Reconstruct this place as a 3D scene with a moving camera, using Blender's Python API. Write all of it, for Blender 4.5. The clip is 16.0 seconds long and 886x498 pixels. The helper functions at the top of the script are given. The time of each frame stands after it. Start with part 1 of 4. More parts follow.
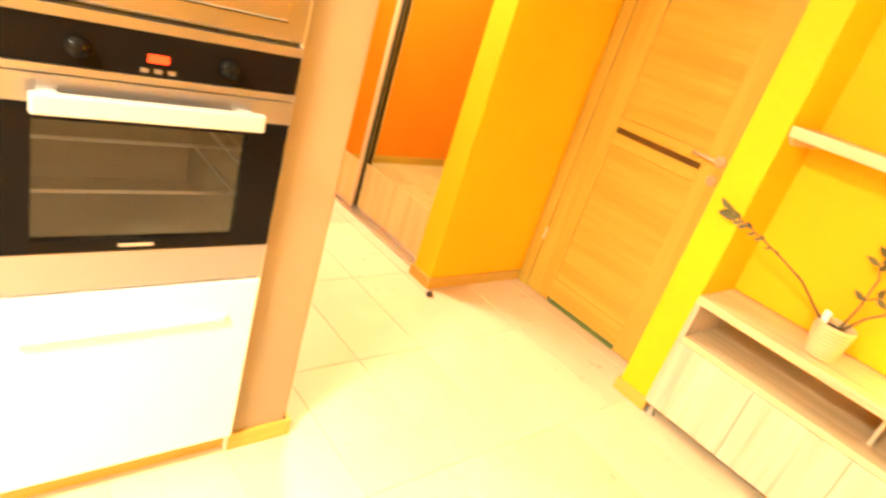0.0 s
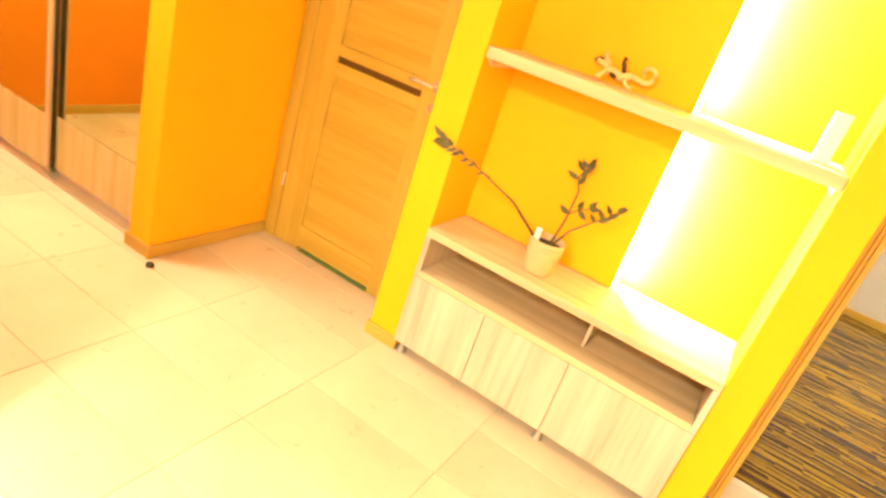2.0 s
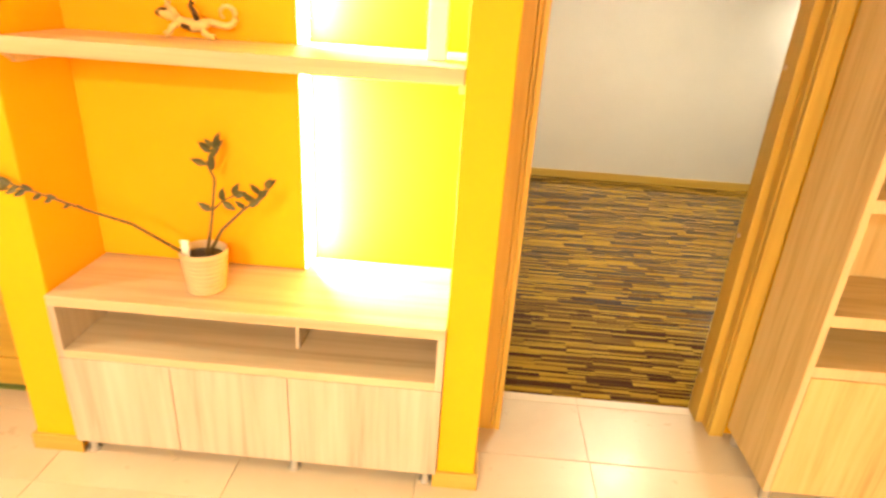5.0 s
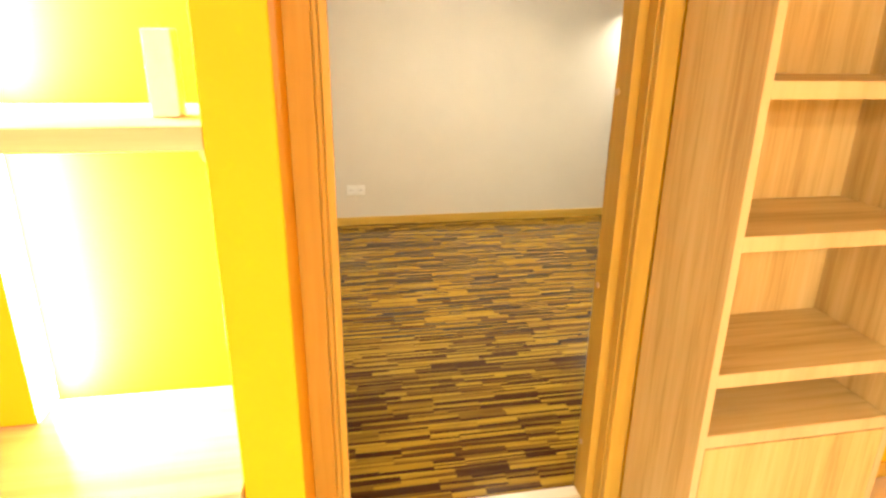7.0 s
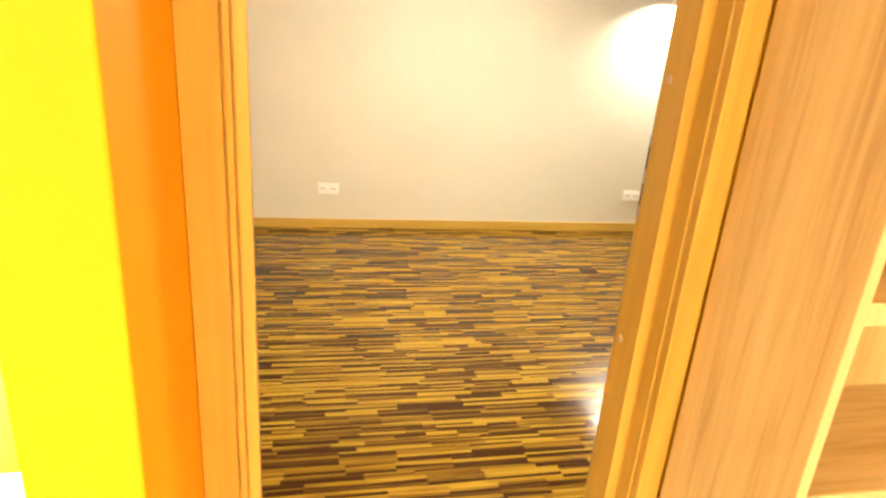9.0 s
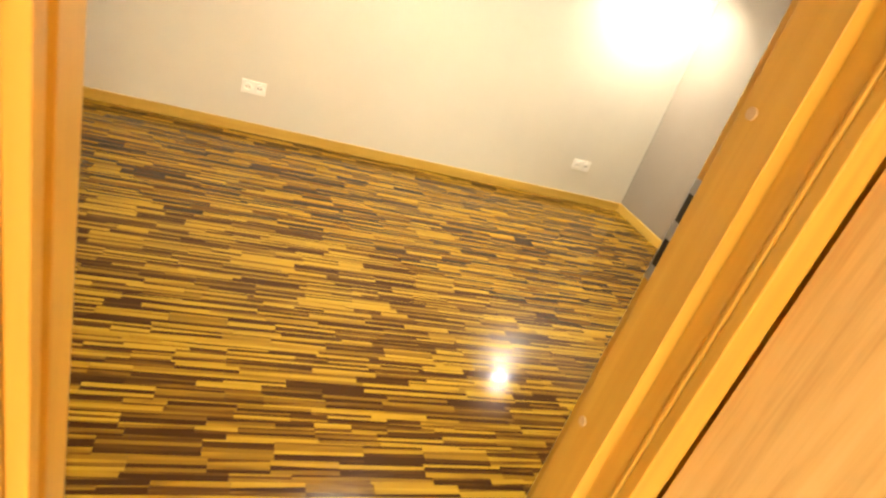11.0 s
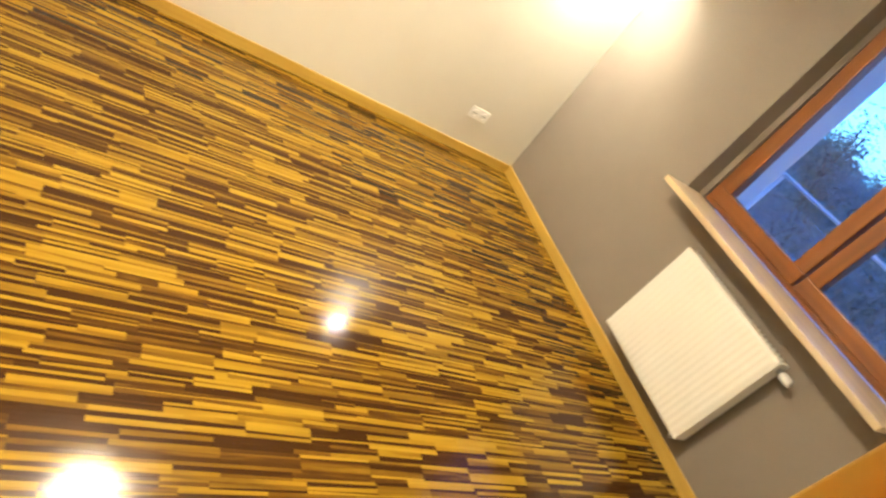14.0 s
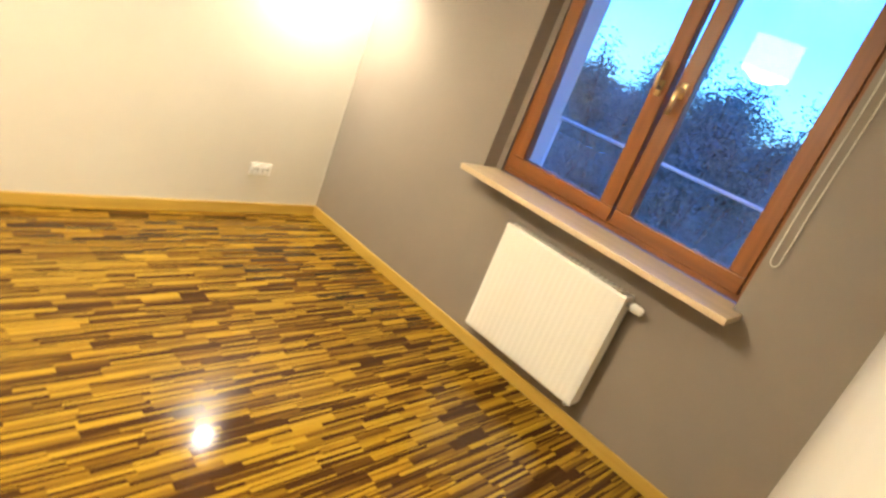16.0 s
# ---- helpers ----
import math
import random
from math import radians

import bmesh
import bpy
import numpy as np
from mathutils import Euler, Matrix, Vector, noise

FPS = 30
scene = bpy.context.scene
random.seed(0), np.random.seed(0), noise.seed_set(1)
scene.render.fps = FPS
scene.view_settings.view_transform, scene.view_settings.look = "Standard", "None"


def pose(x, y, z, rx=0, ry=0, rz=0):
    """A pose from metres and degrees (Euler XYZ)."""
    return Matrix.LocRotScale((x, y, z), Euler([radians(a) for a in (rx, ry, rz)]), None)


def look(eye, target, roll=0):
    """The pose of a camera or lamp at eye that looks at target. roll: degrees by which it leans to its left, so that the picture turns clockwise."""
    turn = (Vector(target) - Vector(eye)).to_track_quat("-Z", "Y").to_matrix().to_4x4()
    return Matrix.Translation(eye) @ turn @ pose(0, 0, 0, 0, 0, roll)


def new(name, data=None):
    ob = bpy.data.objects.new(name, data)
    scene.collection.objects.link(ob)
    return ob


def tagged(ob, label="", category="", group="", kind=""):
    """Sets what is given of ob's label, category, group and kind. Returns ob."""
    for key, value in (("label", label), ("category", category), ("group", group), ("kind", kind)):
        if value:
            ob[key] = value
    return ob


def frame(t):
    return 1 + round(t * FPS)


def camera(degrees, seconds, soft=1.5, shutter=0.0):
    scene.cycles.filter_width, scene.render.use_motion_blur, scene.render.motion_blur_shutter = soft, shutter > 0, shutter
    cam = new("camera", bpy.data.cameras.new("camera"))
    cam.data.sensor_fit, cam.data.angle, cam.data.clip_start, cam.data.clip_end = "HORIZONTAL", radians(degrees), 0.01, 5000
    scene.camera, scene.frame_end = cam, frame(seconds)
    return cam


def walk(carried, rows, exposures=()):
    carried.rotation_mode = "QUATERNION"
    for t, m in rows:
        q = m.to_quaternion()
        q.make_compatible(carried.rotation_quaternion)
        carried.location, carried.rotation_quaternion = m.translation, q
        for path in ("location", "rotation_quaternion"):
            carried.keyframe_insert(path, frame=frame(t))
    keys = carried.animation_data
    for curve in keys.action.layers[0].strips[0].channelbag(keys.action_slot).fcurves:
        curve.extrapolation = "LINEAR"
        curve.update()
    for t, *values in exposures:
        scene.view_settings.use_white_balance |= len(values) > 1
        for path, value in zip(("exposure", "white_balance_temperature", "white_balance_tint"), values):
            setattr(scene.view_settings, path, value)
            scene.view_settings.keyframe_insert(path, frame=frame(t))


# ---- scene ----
cam = camera(73.0, 16.0, soft=2.5, shutter=0.4)
PATH = [
    (0, (0.763, 0.739, 1.43), (-0.538, 2.039, 0.645), 17.8),
    (0.5, (0.782, 0.825, 1.448), (-0.331, 2.269, 0.626), 19.8),
    (1, (0.806, 0.902, 1.461), (-0.166, 2.443, 0.636), 21.5),
    (1.5, (0.825, 1.002, 1.483), (-0.043, 2.615, 0.681), 19.9),
    (2, (0.879, 1.115, 1.486), (0.117, 2.789, 0.699), 18.3),
    (2.5, (0.915, 1.212, 1.504), (0.199, 2.909, 0.724), 15.2),
    (3, (0.955, 1.304, 1.514), (0.294, 3.025, 0.739), 12.2),
    (3.5, (0.995, 1.387, 1.509), (0.366, 3.119, 0.73), 9.3),
    (4, (1.045, 1.446, 1.513), (0.565, 3.23, 0.747), 6.9),
    (4.5, (1.076, 1.515, 1.506), (0.803, 3.345, 0.746), 5.1),
    (5, (1.115, 1.619, 1.507), (1.04, 3.45, 0.707), 3.8),
    (7.3, (1.312, 2.151, 1.447), (1.711, 4.001, 0.801), 1.7),
    (7.5, (1.33, 2.207, 1.426), (1.745, 4.055, 0.783), 2.4),
    (8, (1.378, 2.325, 1.39), (1.769, 4.188, 0.776), 2.0),
    (8.2, (1.387, 2.353, 1.376), (1.769, 4.228, 0.792), 2.0),
    (10.3, (1.377, 2.851, 1.384), (1.978, 4.564, 0.546), 12.7),
    (10.5, (1.375, 2.881, 1.389), (2.0, 4.579, 0.536), 14.1),
    (11, (1.427, 2.97, 1.405), (2.125, 4.639, 0.551), 19.5),
    (11.5, (1.496, 3.078, 1.421), (2.193, 4.75, 0.572), 23.0),
    (12, (1.572, 3.189, 1.436), (2.251, 4.857, 0.566), 27.5),
    (12.5, (1.62, 3.283, 1.443), (2.359, 4.935, 0.594), 30.1),
    (13, (1.674, 3.409, 1.444), (2.548, 4.951, 0.518), 32.3),
    (13.5, (1.696, 3.537, 1.459), (2.661, 4.978, 0.463), 34.4),
    (14, (1.741, 3.619, 1.435), (2.861, 4.985, 0.497), 40.0),
    (14.5, (1.803, 3.643, 1.408), (3.092, 4.915, 0.559), 43.2),
    (15, (1.838, 3.724, 1.453), (3.29, 4.856, 0.672), 39.8),
    (15.5, (1.873, 3.752, 1.471), (3.36, 4.862, 0.724), 32.3),
    (16, (1.915, 3.758, 1.507), (3.401, 4.919, 0.841), 21.8),
]
EXPOSURES = [(0, 0.17), (1, 0.02), (2.5, -0.07), (3.5, -0.18), (4, -0.27), (5, -0.29), (7.5, -0.10), (8, 0.10), (10.5, 0.22), (12, 0.19), (16, 0.18)]

walk(cam, [(t, look(eye, target, roll)) for t, eye, target, roll in PATH], EXPOSURES)

# ---- world and light ----
world = bpy.data.worlds.new("dusk")
scene.world = world
world.use_nodes = True
wn = world.node_tree
sky = wn.nodes.new("ShaderNodeTexSky")
sky.sky_type = "NISHITA"
sky.sun_disc = False
sky.sun_elevation = radians(14)
sky.ozone_density = 3.0
sky.sun_rotation = radians(-120)
tint = wn.nodes.new("ShaderNodeMixRGB")
tint.blend_type = "MULTIPLY"
tint.inputs[0].default_value = 1.0
tint.inputs[2].default_value = (1.0, 2.95, 6.6, 1)
wn.links.new(sky.outputs[0], tint.inputs[1])
wn.links.new(tint.outputs[0], wn.nodes["Background"].inputs[0])
wn.nodes["Background"].inputs[1].default_value = 0.12

WARM = (1.0, 0.89, 0.625)
ROOMLIGHT = (1.0, 0.868, 0.64)


def lamp(name, kind, m, power, size=0.1, size_y=None, color=WARM, spread=None):
    data = bpy.data.lights.new(name, kind)
    data.energy, data.color = power, color
    if kind == "AREA":
        data.size = size
        if size_y:
            data.shape, data.size_y = "RECTANGLE", size_y
        else:
            data.shape = "DISK"
        if spread:
            data.spread = radians(spread)
    else:
        data.shadow_soft_size = size
    ob = new(name, data)
    ob.matrix_world = m
    return ob


CEIL = 2.6
lamp("living_light", "AREA", pose(0.3, -0.4, CEIL - 0.07), 250, 0.5)
# Unseen second source, added to brighten the sideboard compartments and side faces.
lamp("added_living_fill", "AREA", pose(2.3, -2.8, CEIL - 0.07), 470, 0.5)
lamp("hall_light", "AREA", pose(-2.0, 2.1, CEIL - 0.07), 92, 0.5, color=(1.0, 0.91, 0.60))
lamp("niche_light_low", "AREA", pose(0.597, 3.456, 0.955, 0, -90, 27), 60, 0.68, 0.03)
lamp("niche_light_high", "AREA", pose(0.597, 3.456, 1.93, 0, -90, 27), 98, 1.15, 0.03)
PX, PY = 2.38, 5.37
lamp("room_light", "POINT", pose(PX, PY, 2.080), 255, 0.16, color=ROOMLIGHT)
lamp("sconce_light", "AREA", pose(3.965, 6.78, 1.738, 30, -14, 0), 22, 0.055, color=(1.0, 0.89, 0.70), spread=168)
lamp("bathroom_light", "AREA", pose(-0.8, 4.2, CEIL - 0.07), 25, 0.2)

# ---- materials ----


def nodes_of(name):
    m = bpy.data.materials.new(name)
    m.use_nodes = True
    nt = m.node_tree
    return m, nt, nt.nodes, nt.links, nt.nodes["Principled BSDF"]


def ramp(ns, stops):
    r = ns.new("ShaderNodeValToRGB")
    el = r.color_ramp.elements
    while len(el) < len(stops):
        el.new(0.5)
    for e, (p, c) in zip(el, stops):
        e.position, e.color = p, (*c, 1)
    return r


def place(ns, ls, scale, offset=None):
    """World-space coordinates, stretched; offset by a random value for every object where asked."""
    g = ns.new("ShaderNodeNewGeometry")
    mp = ns.new("ShaderNodeMapping")
    mp.inputs["Scale"].default_value = scale
    ls.new(g.outputs["Position"], mp.inputs["Vector"])
    if offset:
        inf = ns.new("ShaderNodeObjectInfo")
        mu = ns.new("ShaderNodeMath")
        mu.operation = "MULTIPLY"
        mu.inputs[1].default_value = offset
        ls.new(inf.outputs["Random"], mu.inputs[0])
        ls.new(mu.outputs[0], mp.inputs["Location"])
    return mp


def noise_tex(ns, ls, vec, scale, detail=4, rough=0.55, distort=0.0):
    n = ns.new("ShaderNodeTexNoise")
    n.inputs["Scale"].default_value = scale
    n.inputs["Detail"].default_value = detail
    n.inputs["Roughness"].default_value = rough
    n.inputs["Distortion"].default_value = distort
    ls.new(vec.outputs[0], n.inputs["Vector"])
    return n


def bump(ns, ls, bsdf, source, strength, dist=0.002):
    b = ns.new("ShaderNodeBump")
    b.inputs["Strength"].default_value = strength
    b.inputs["Distance"].default_value = dist
    ls.new(source, b.inputs["Height"])
    ls.new(b.outputs[0], bsdf.inputs["Normal"])


def painted(name, color, rough=0.6, vary=0.05, grain=90, strength=0.15, metal=0.0):
    """Paint, plaster, plastic or metal with faint patches and fine grain."""
    m, nt, ns, ls, b = nodes_of(name)
    v = place(ns, ls, (1, 1, 1))
    n = noise_tex(ns, ls, v, 2.3, 5, 0.6)
    lo = [max(0, c * (1 - vary)) for c in color]
    hi = [min(1, c * (1 + vary)) for c in color]
    r = ramp(ns, [(0.3, lo), (0.7, hi)])
    ls.new(n.outputs["Fac"], r.inputs[0])
    ls.new(r.outputs[0], b.inputs["Base Color"])
    b.inputs["Roughness"].default_value = rough
    b.inputs["Metallic"].default_value = metal
    if strength:
        f = noise_tex(ns, ls, v, grain, 3, 0.6)
        bump(ns, ls, b, f.outputs["Fac"], strength)
    return m


def wooden(name, dark, mid, light, axis="z", rough=0.45, fine=38, offset=None, bands=2.6):
    """Wood with long grain along one axis, broad bands and fine pores."""
    m, nt, ns, ls, b = nodes_of(name)
    k = {"x": (0.05, 1, 1), "y": (1, 0.05, 1), "z": (1, 1, 0.05)}[axis]
    v = place(ns, ls, k, offset)
    n1 = noise_tex(ns, ls, v, fine, 5, 0.6, 0.4)
    n2 = noise_tex(ns, ls, v, fine / bands, 2, 0.5, 0.2)
    mx = ns.new("ShaderNodeMath")
    mx.operation = "MULTIPLY_ADD"
    mx.inputs[1].default_value = 0.45
    ls.new(n1.outputs["Fac"], mx.inputs[0])
    hf = ns.new("ShaderNodeMath")
    hf.operation = "MULTIPLY"
    hf.inputs[1].default_value = 0.55
    ls.new(n2.outputs["Fac"], hf.inputs[0])
    ls.new(hf.outputs[0], mx.inputs[2])
    r = ramp(ns, [(0.36, dark), (0.5, mid), (0.64, light)])
    ls.new(mx.outputs[0], r.inputs[0])
    ls.new(r.outputs[0], b.inputs["Base Color"])
    b.inputs["Roughness"].default_value = rough
    bump(ns, ls, b, n1.outputs["Fac"], 0.12, 0.001)
    return m


def glowing(name, color, strength):
    m, nt, ns, ls, b = nodes_of(name)
    b.inputs["Base Color"].default_value = (*color, 1)
    b.inputs["Emission Color"].default_value = (*color, 1)
    b.inputs["Emission Strength"].default_value = strength
    return m


# Stub wall: the same saffron as YELLOW, toned for the light falling there.
STUBTONE = painted("saffron_stub_light_tone", (0.82, 0.42, 0.006), 0.75, 0.04)
YELLOW = painted("saffron_wall_paint", (0.80, 0.405, 0.007), 0.62, 0.04)
ORANGE = painted("orange_wall_paint", (0.72, 0.24, 0.012), 0.62, 0.04)
GREIGE = painted("beige_wall_paint", (0.60, 0.57, 0.495), 0.65, 0.03)
GREY = painted("taupe_wall_paint", (0.235, 0.20, 0.165), 0.6, 0.04)
# Tan paint, darkened so that the wall end's shade sits in its colour.
TAN = painted("shaded_tan_wall_paint", (0.27, 0.21, 0.13), 0.6, 0.04)
WHITE = painted("white_ceiling_paint", (0.8, 0.79, 0.76), 0.7, 0.02)
GLOSS = painted("white_lacquer", (0.8, 0.79, 0.77), 0.18, 0.01, strength=0.0)
RADWHITE = painted("white_enamel", (0.84, 0.83, 0.77), 0.3, 0.02, strength=0.03)
PLASTIC = painted("white_plastic", (0.80, 0.79, 0.75), 0.35, 0.02, strength=0.0)
STEEL = painted("brushed_steel", (0.40, 0.405, 0.425), 0.32, 0.04, 300, 0.04, 1.0)
ALU = painted("satin_aluminium", (0.62, 0.60, 0.56), 0.4, 0.04, 200, 0.04, 1.0)
SATIN = painted("satin_white_metal", (0.55, 0.545, 0.54), 0.35, 0.02, strength=0.02, metal=0.25)
RAILSTEEL = painted("pale_rail_steel", (0.78, 0.78, 0.78), 0.45, 0.03, 200, 0.03, 0.3)
BRASS = painted("bronze_handle", (0.55, 0.42, 0.22), 0.3, 0.05, 100, 0.03, 1.0)
BLACKGLASS = painted("black_glass", (0.005, 0.0045, 0.004), 0.06, 0.1, strength=0.0)
BLACK = painted("black_plastic", (0.02, 0.018, 0.016), 0.5, 0.1, strength=0.05)
RUBBER = painted("dark_rubber", (0.035, 0.025, 0.02), 0.6, 0.1, strength=0.1)
OVENIN = painted("oven_enamel", (0.09, 0.08, 0.05), 0.45, 0.2)
GROUT = painted("sand_grout", (0.50, 0.41, 0.29), 0.9, 0.1)
FOOTGREY = painted("grey_foot", (0.34, 0.31, 0.27), 0.55, 0.05)
SLOTGLASS = painted("brown_slot_glass", (0.085, 0.045, 0.014), 0.15, 0.1, strength=0.0)
SOIL = painted("dark_soil", (0.03, 0.02, 0.012), 0.95, 0.3, 200, 0.6)
GREEN = painted("green_floor_paint", (0.15, 0.21, 0.05), 0.5, 0.1)
CORD = painted("cream_cord", (0.7, 0.66, 0.56), 0.6, 0.05)
OAK = wooden("honey_oak", (0.42, 0.265, 0.045), (0.49, 0.315, 0.057), (0.55, 0.36, 0.073), "z", 0.42)
DOOROAK = wooden("golden_oak_door", (0.36, 0.245, 0.034), (0.415, 0.288, 0.043), (0.465, 0.325, 0.056), "z", 0.42)
DOOROAKX = wooden("golden_oak_door_across", (0.36, 0.245, 0.034), (0.415, 0.288, 0.043), (0.465, 0.325, 0.056), "x", 0.42)
OAKX = wooden("honey_oak_across", (0.42, 0.265, 0.045), (0.49, 0.315, 0.057), (0.55, 0.36, 0.073), "x", 0.42)
OAKY = wooden("honey_oak_along", (0.42, 0.265, 0.045), (0.49, 0.315, 0.057), (0.55, 0.36, 0.073), "y", 0.42)
ASH = wooden("pale_ash", (0.43, 0.33, 0.20), (0.55, 0.435, 0.275), (0.62, 0.51, 0.345), "x", 0.5, 30)
ASHZ = wooden("pale_ash_upright", (0.37, 0.305, 0.235), (0.49, 0.42, 0.335), (0.56, 0.495, 0.41), "z", 0.5, 34, bands=1.8)
PANELWOOD = wooden("tan_ash_panel", (0.44, 0.35, 0.15), (0.52, 0.42, 0.19), (0.58, 0.48, 0.24), "z", 0.5, 34, bands=1.8)
SHELFWOOD = wooden("walnut_ash_upright", (0.43, 0.295, 0.12), (0.57, 0.42, 0.187), (0.63, 0.48, 0.232), "z", 0.5, 70, bands=4.5)
SHELFX = wooden("walnut_ash_across", (0.43, 0.295, 0.12), (0.57, 0.42, 0.187), (0.63, 0.48, 0.232), "x", 0.5, 60, bands=4)
EDGE = wooden("pale_edge_band", (0.50, 0.37, 0.21), (0.57, 0.43, 0.25), (0.62, 0.48, 0.29), "z", 0.5, 30)
PINE = wooden("red_pine_window", (0.165, 0.055, 0.012), (0.21, 0.074, 0.017), (0.25, 0.095, 0.024), "z", 0.35)
PINEY = wooden("red_pine_window_rail", (0.165, 0.055, 0.012), (0.21, 0.074, 0.017), (0.25, 0.095, 0.024), "y", 0.35)
SILLWOOD = wooden("pale_sill", (0.50, 0.38, 0.22), (0.60, 0.47, 0.29), (0.66, 0.53, 0.35), "y", 0.4, 24)
LED = glowing("led_strip", (1.0, 0.85, 0.6), 12)
SHADE = glowing("glowing_shade", (1.0, 0.82, 0.58), 5.5)
BULB = glowing("sconce_bulb", (1.0, 0.88, 0.70), 1150)
DISPLAY = glowing("red_display", (1.0, 0.05, 0.01), 1.0)
BLACKGLASS.node_tree.nodes["Principled BSDF"].inputs["Specular IOR Level"].default_value = 0.07
CHAMPAGNE = painted("champagne_profile", (0.52, 0.40, 0.25), 0.35, 0.04, strength=0.02)
CEILGLOW = glowing("lamp_diffuser", (1.0, 0.82, 0.58), 8)

for _m in (YELLOW, ORANGE, STUBTONE):
    _m.node_tree.nodes["Principled BSDF"].inputs["Specular IOR Level"].default_value = 0.2

MIRROR, _nt, _ns, _ls, _b = nodes_of("bronze_mirror")
_b.inputs["Base Color"].default_value = (0.62, 0.57, 0.30, 1)
_b.inputs["Metallic"].default_value = 1
_b.inputs["Roughness"].default_value = 0.02

GLASS, _nt, _ns, _ls, _b = nodes_of("window_glass")
_b.inputs["Base Color"].default_value = (0.97, 0.98, 1, 1)
_b.inputs["Roughness"].default_value = 0.0
_b.inputs["IOR"].default_value = 1.45
_b.inputs["Transmission Weight"].default_value = 1

OVENGLASS, _nt, _ns, _ls, _b = nodes_of("oven_glass")
_b.inputs["Base Color"].default_value = (0.75, 0.70, 0.58, 1)
_b.inputs["Roughness"].default_value = 0.02
_b.inputs["Transmission Weight"].default_value = 1


def tile_material():
    m, nt, ns, ls, b = nodes_of("cream_stone_tile")
    v = place(ns, ls, (1, 1, 1), 7.0)
    n = noise_tex(ns, ls, v, 1.8, 6, 0.6, 0.5)
    r = ramp(ns, [(0.3, (0.53, 0.44, 0.315)), (0.5, (0.585, 0.495, 0.36)), (0.7, (0.63, 0.54, 0.405))])
    ls.new(n.outputs["Fac"], r.inputs[0])
    inf = ns.new("ShaderNodeObjectInfo")
    hsv = ns.new("ShaderNodeHueSaturation")
    mr = ns.new("ShaderNodeMapRange")
    mr.inputs["To Min"].default_value = 0.92
    mr.inputs["To Max"].default_value = 1.05
    ls.new(inf.outputs["Random"], mr.inputs["Value"])
    ls.new(mr.outputs[0], hsv.inputs["Value"])
    ls.new(r.outputs[0], hsv.inputs["Color"])
    ls.new(hsv.outputs[0], b.inputs["Base Color"])
    n2 = noise_tex(ns, ls, v, 14, 4, 0.6)
    r2 = ramp(ns, [(0.3, (0.26,) * 3), (0.7, (0.42,) * 3)])
    ls.new(n2.outputs["Fac"], r2.inputs[0])
    ls.new(r2.outputs[0], b.inputs["Roughness"])
    bump(ns, ls, b, n2.outputs["Fac"], 0.02)
    return m


def parquet_material(per_object):
    """Narrow lacquered strips, each of its own tone from dark brown to straw, with streaks along the strip."""
    m, nt, ns, ls, b = nodes_of("striped_parquet_piece" if per_object else "striped_parquet")
    if per_object:
        rnd = ns.new("ShaderNodeObjectInfo").outputs["Random"]
    else:
        rnd = ns.new("ShaderNodeNewGeometry").outputs["Random Per Island"]
    v = place(ns, ls, (1, 10, 1))
    mu = ns.new("ShaderNodeMath")
    mu.operation = "MULTIPLY"
    mu.inputs[1].default_value = 43.0
    ls.new(rnd, mu.inputs[0])
    ls.new(mu.outputs[0], v.inputs["Location"])
    n = noise_tex(ns, ls, v, 2.6, 3, 0.55, 0.9)
    add = ns.new("ShaderNodeMath")
    add.operation = "MULTIPLY_ADD"
    add.inputs[1].default_value = 0.72
    ls.new(n.outputs["Fac"], add.inputs[0])
    sub = ns.new("ShaderNodeMath")
    sub.operation = "MULTIPLY_ADD"
    sub.inputs[1].default_value = 0.98
    sub.inputs[2].default_value = -0.41
    ls.new(rnd, sub.inputs[0])
    ls.new(sub.outputs[0], add.inputs[2])
    r = ramp(ns, [(0.14, (0.042, 0.017, 0.005)), (0.34, (0.078, 0.034, 0.007)), (0.44, (0.135, 0.068, 0.009)), (0.60, (0.190, 0.103, 0.011)),
                  (0.70, (0.260, 0.150, 0.013)), (0.94, (0.335, 0.206, 0.019))])
    ls.new(add.outputs[0], r.inputs[0])
    ls.new(r.outputs[0], b.inputs["Base Color"])
    v2 = place(ns, ls, (1, 1, 1))
    n2 = noise_tex(ns, ls, v2, 9, 4, 0.6)
    r2 = ramp(ns, [(0.3, (0.095,) * 3), (0.7, (0.165,) * 3)])
    ls.new(n2.outputs["Fac"], r2.inputs[0])
    ls.new(r2.outputs[0], b.inputs["Roughness"])
    b.inputs["Specular IOR Level"].default_value = 0.19
    bump(ns, ls, b, n.outputs["Fac"], 0.03, 0.001)
    return m


def leaf_material(name, c1, c2, through_light=0.0):
    m, nt, ns, ls, b = nodes_of(name)
    rnd = ns.new("ShaderNodeNewGeometry").outputs["Random Per Island"]
    r = ramp(ns, [(0.0, c1), (1.0, c2)])
    ls.new(rnd, r.inputs[0])
    ls.new(r.outputs[0], b.inputs["Base Color"])
    b.inputs["Roughness"].default_value = 0.5
    if through_light:
        tr = ns.new("ShaderNodeBsdfTranslucent")
        mix = ns.new("ShaderNodeMixShader")
        mix.inputs[0].default_value = through_light
        ls.new(r.outputs[0], tr.inputs["Color"])
        ls.new(b.outputs[0], mix.inputs[1])
        ls.new(tr.outputs[0], mix.inputs[2])
        ls.new(mix.outputs[0], ns["Material Output"].inputs["Surface"])
    return m


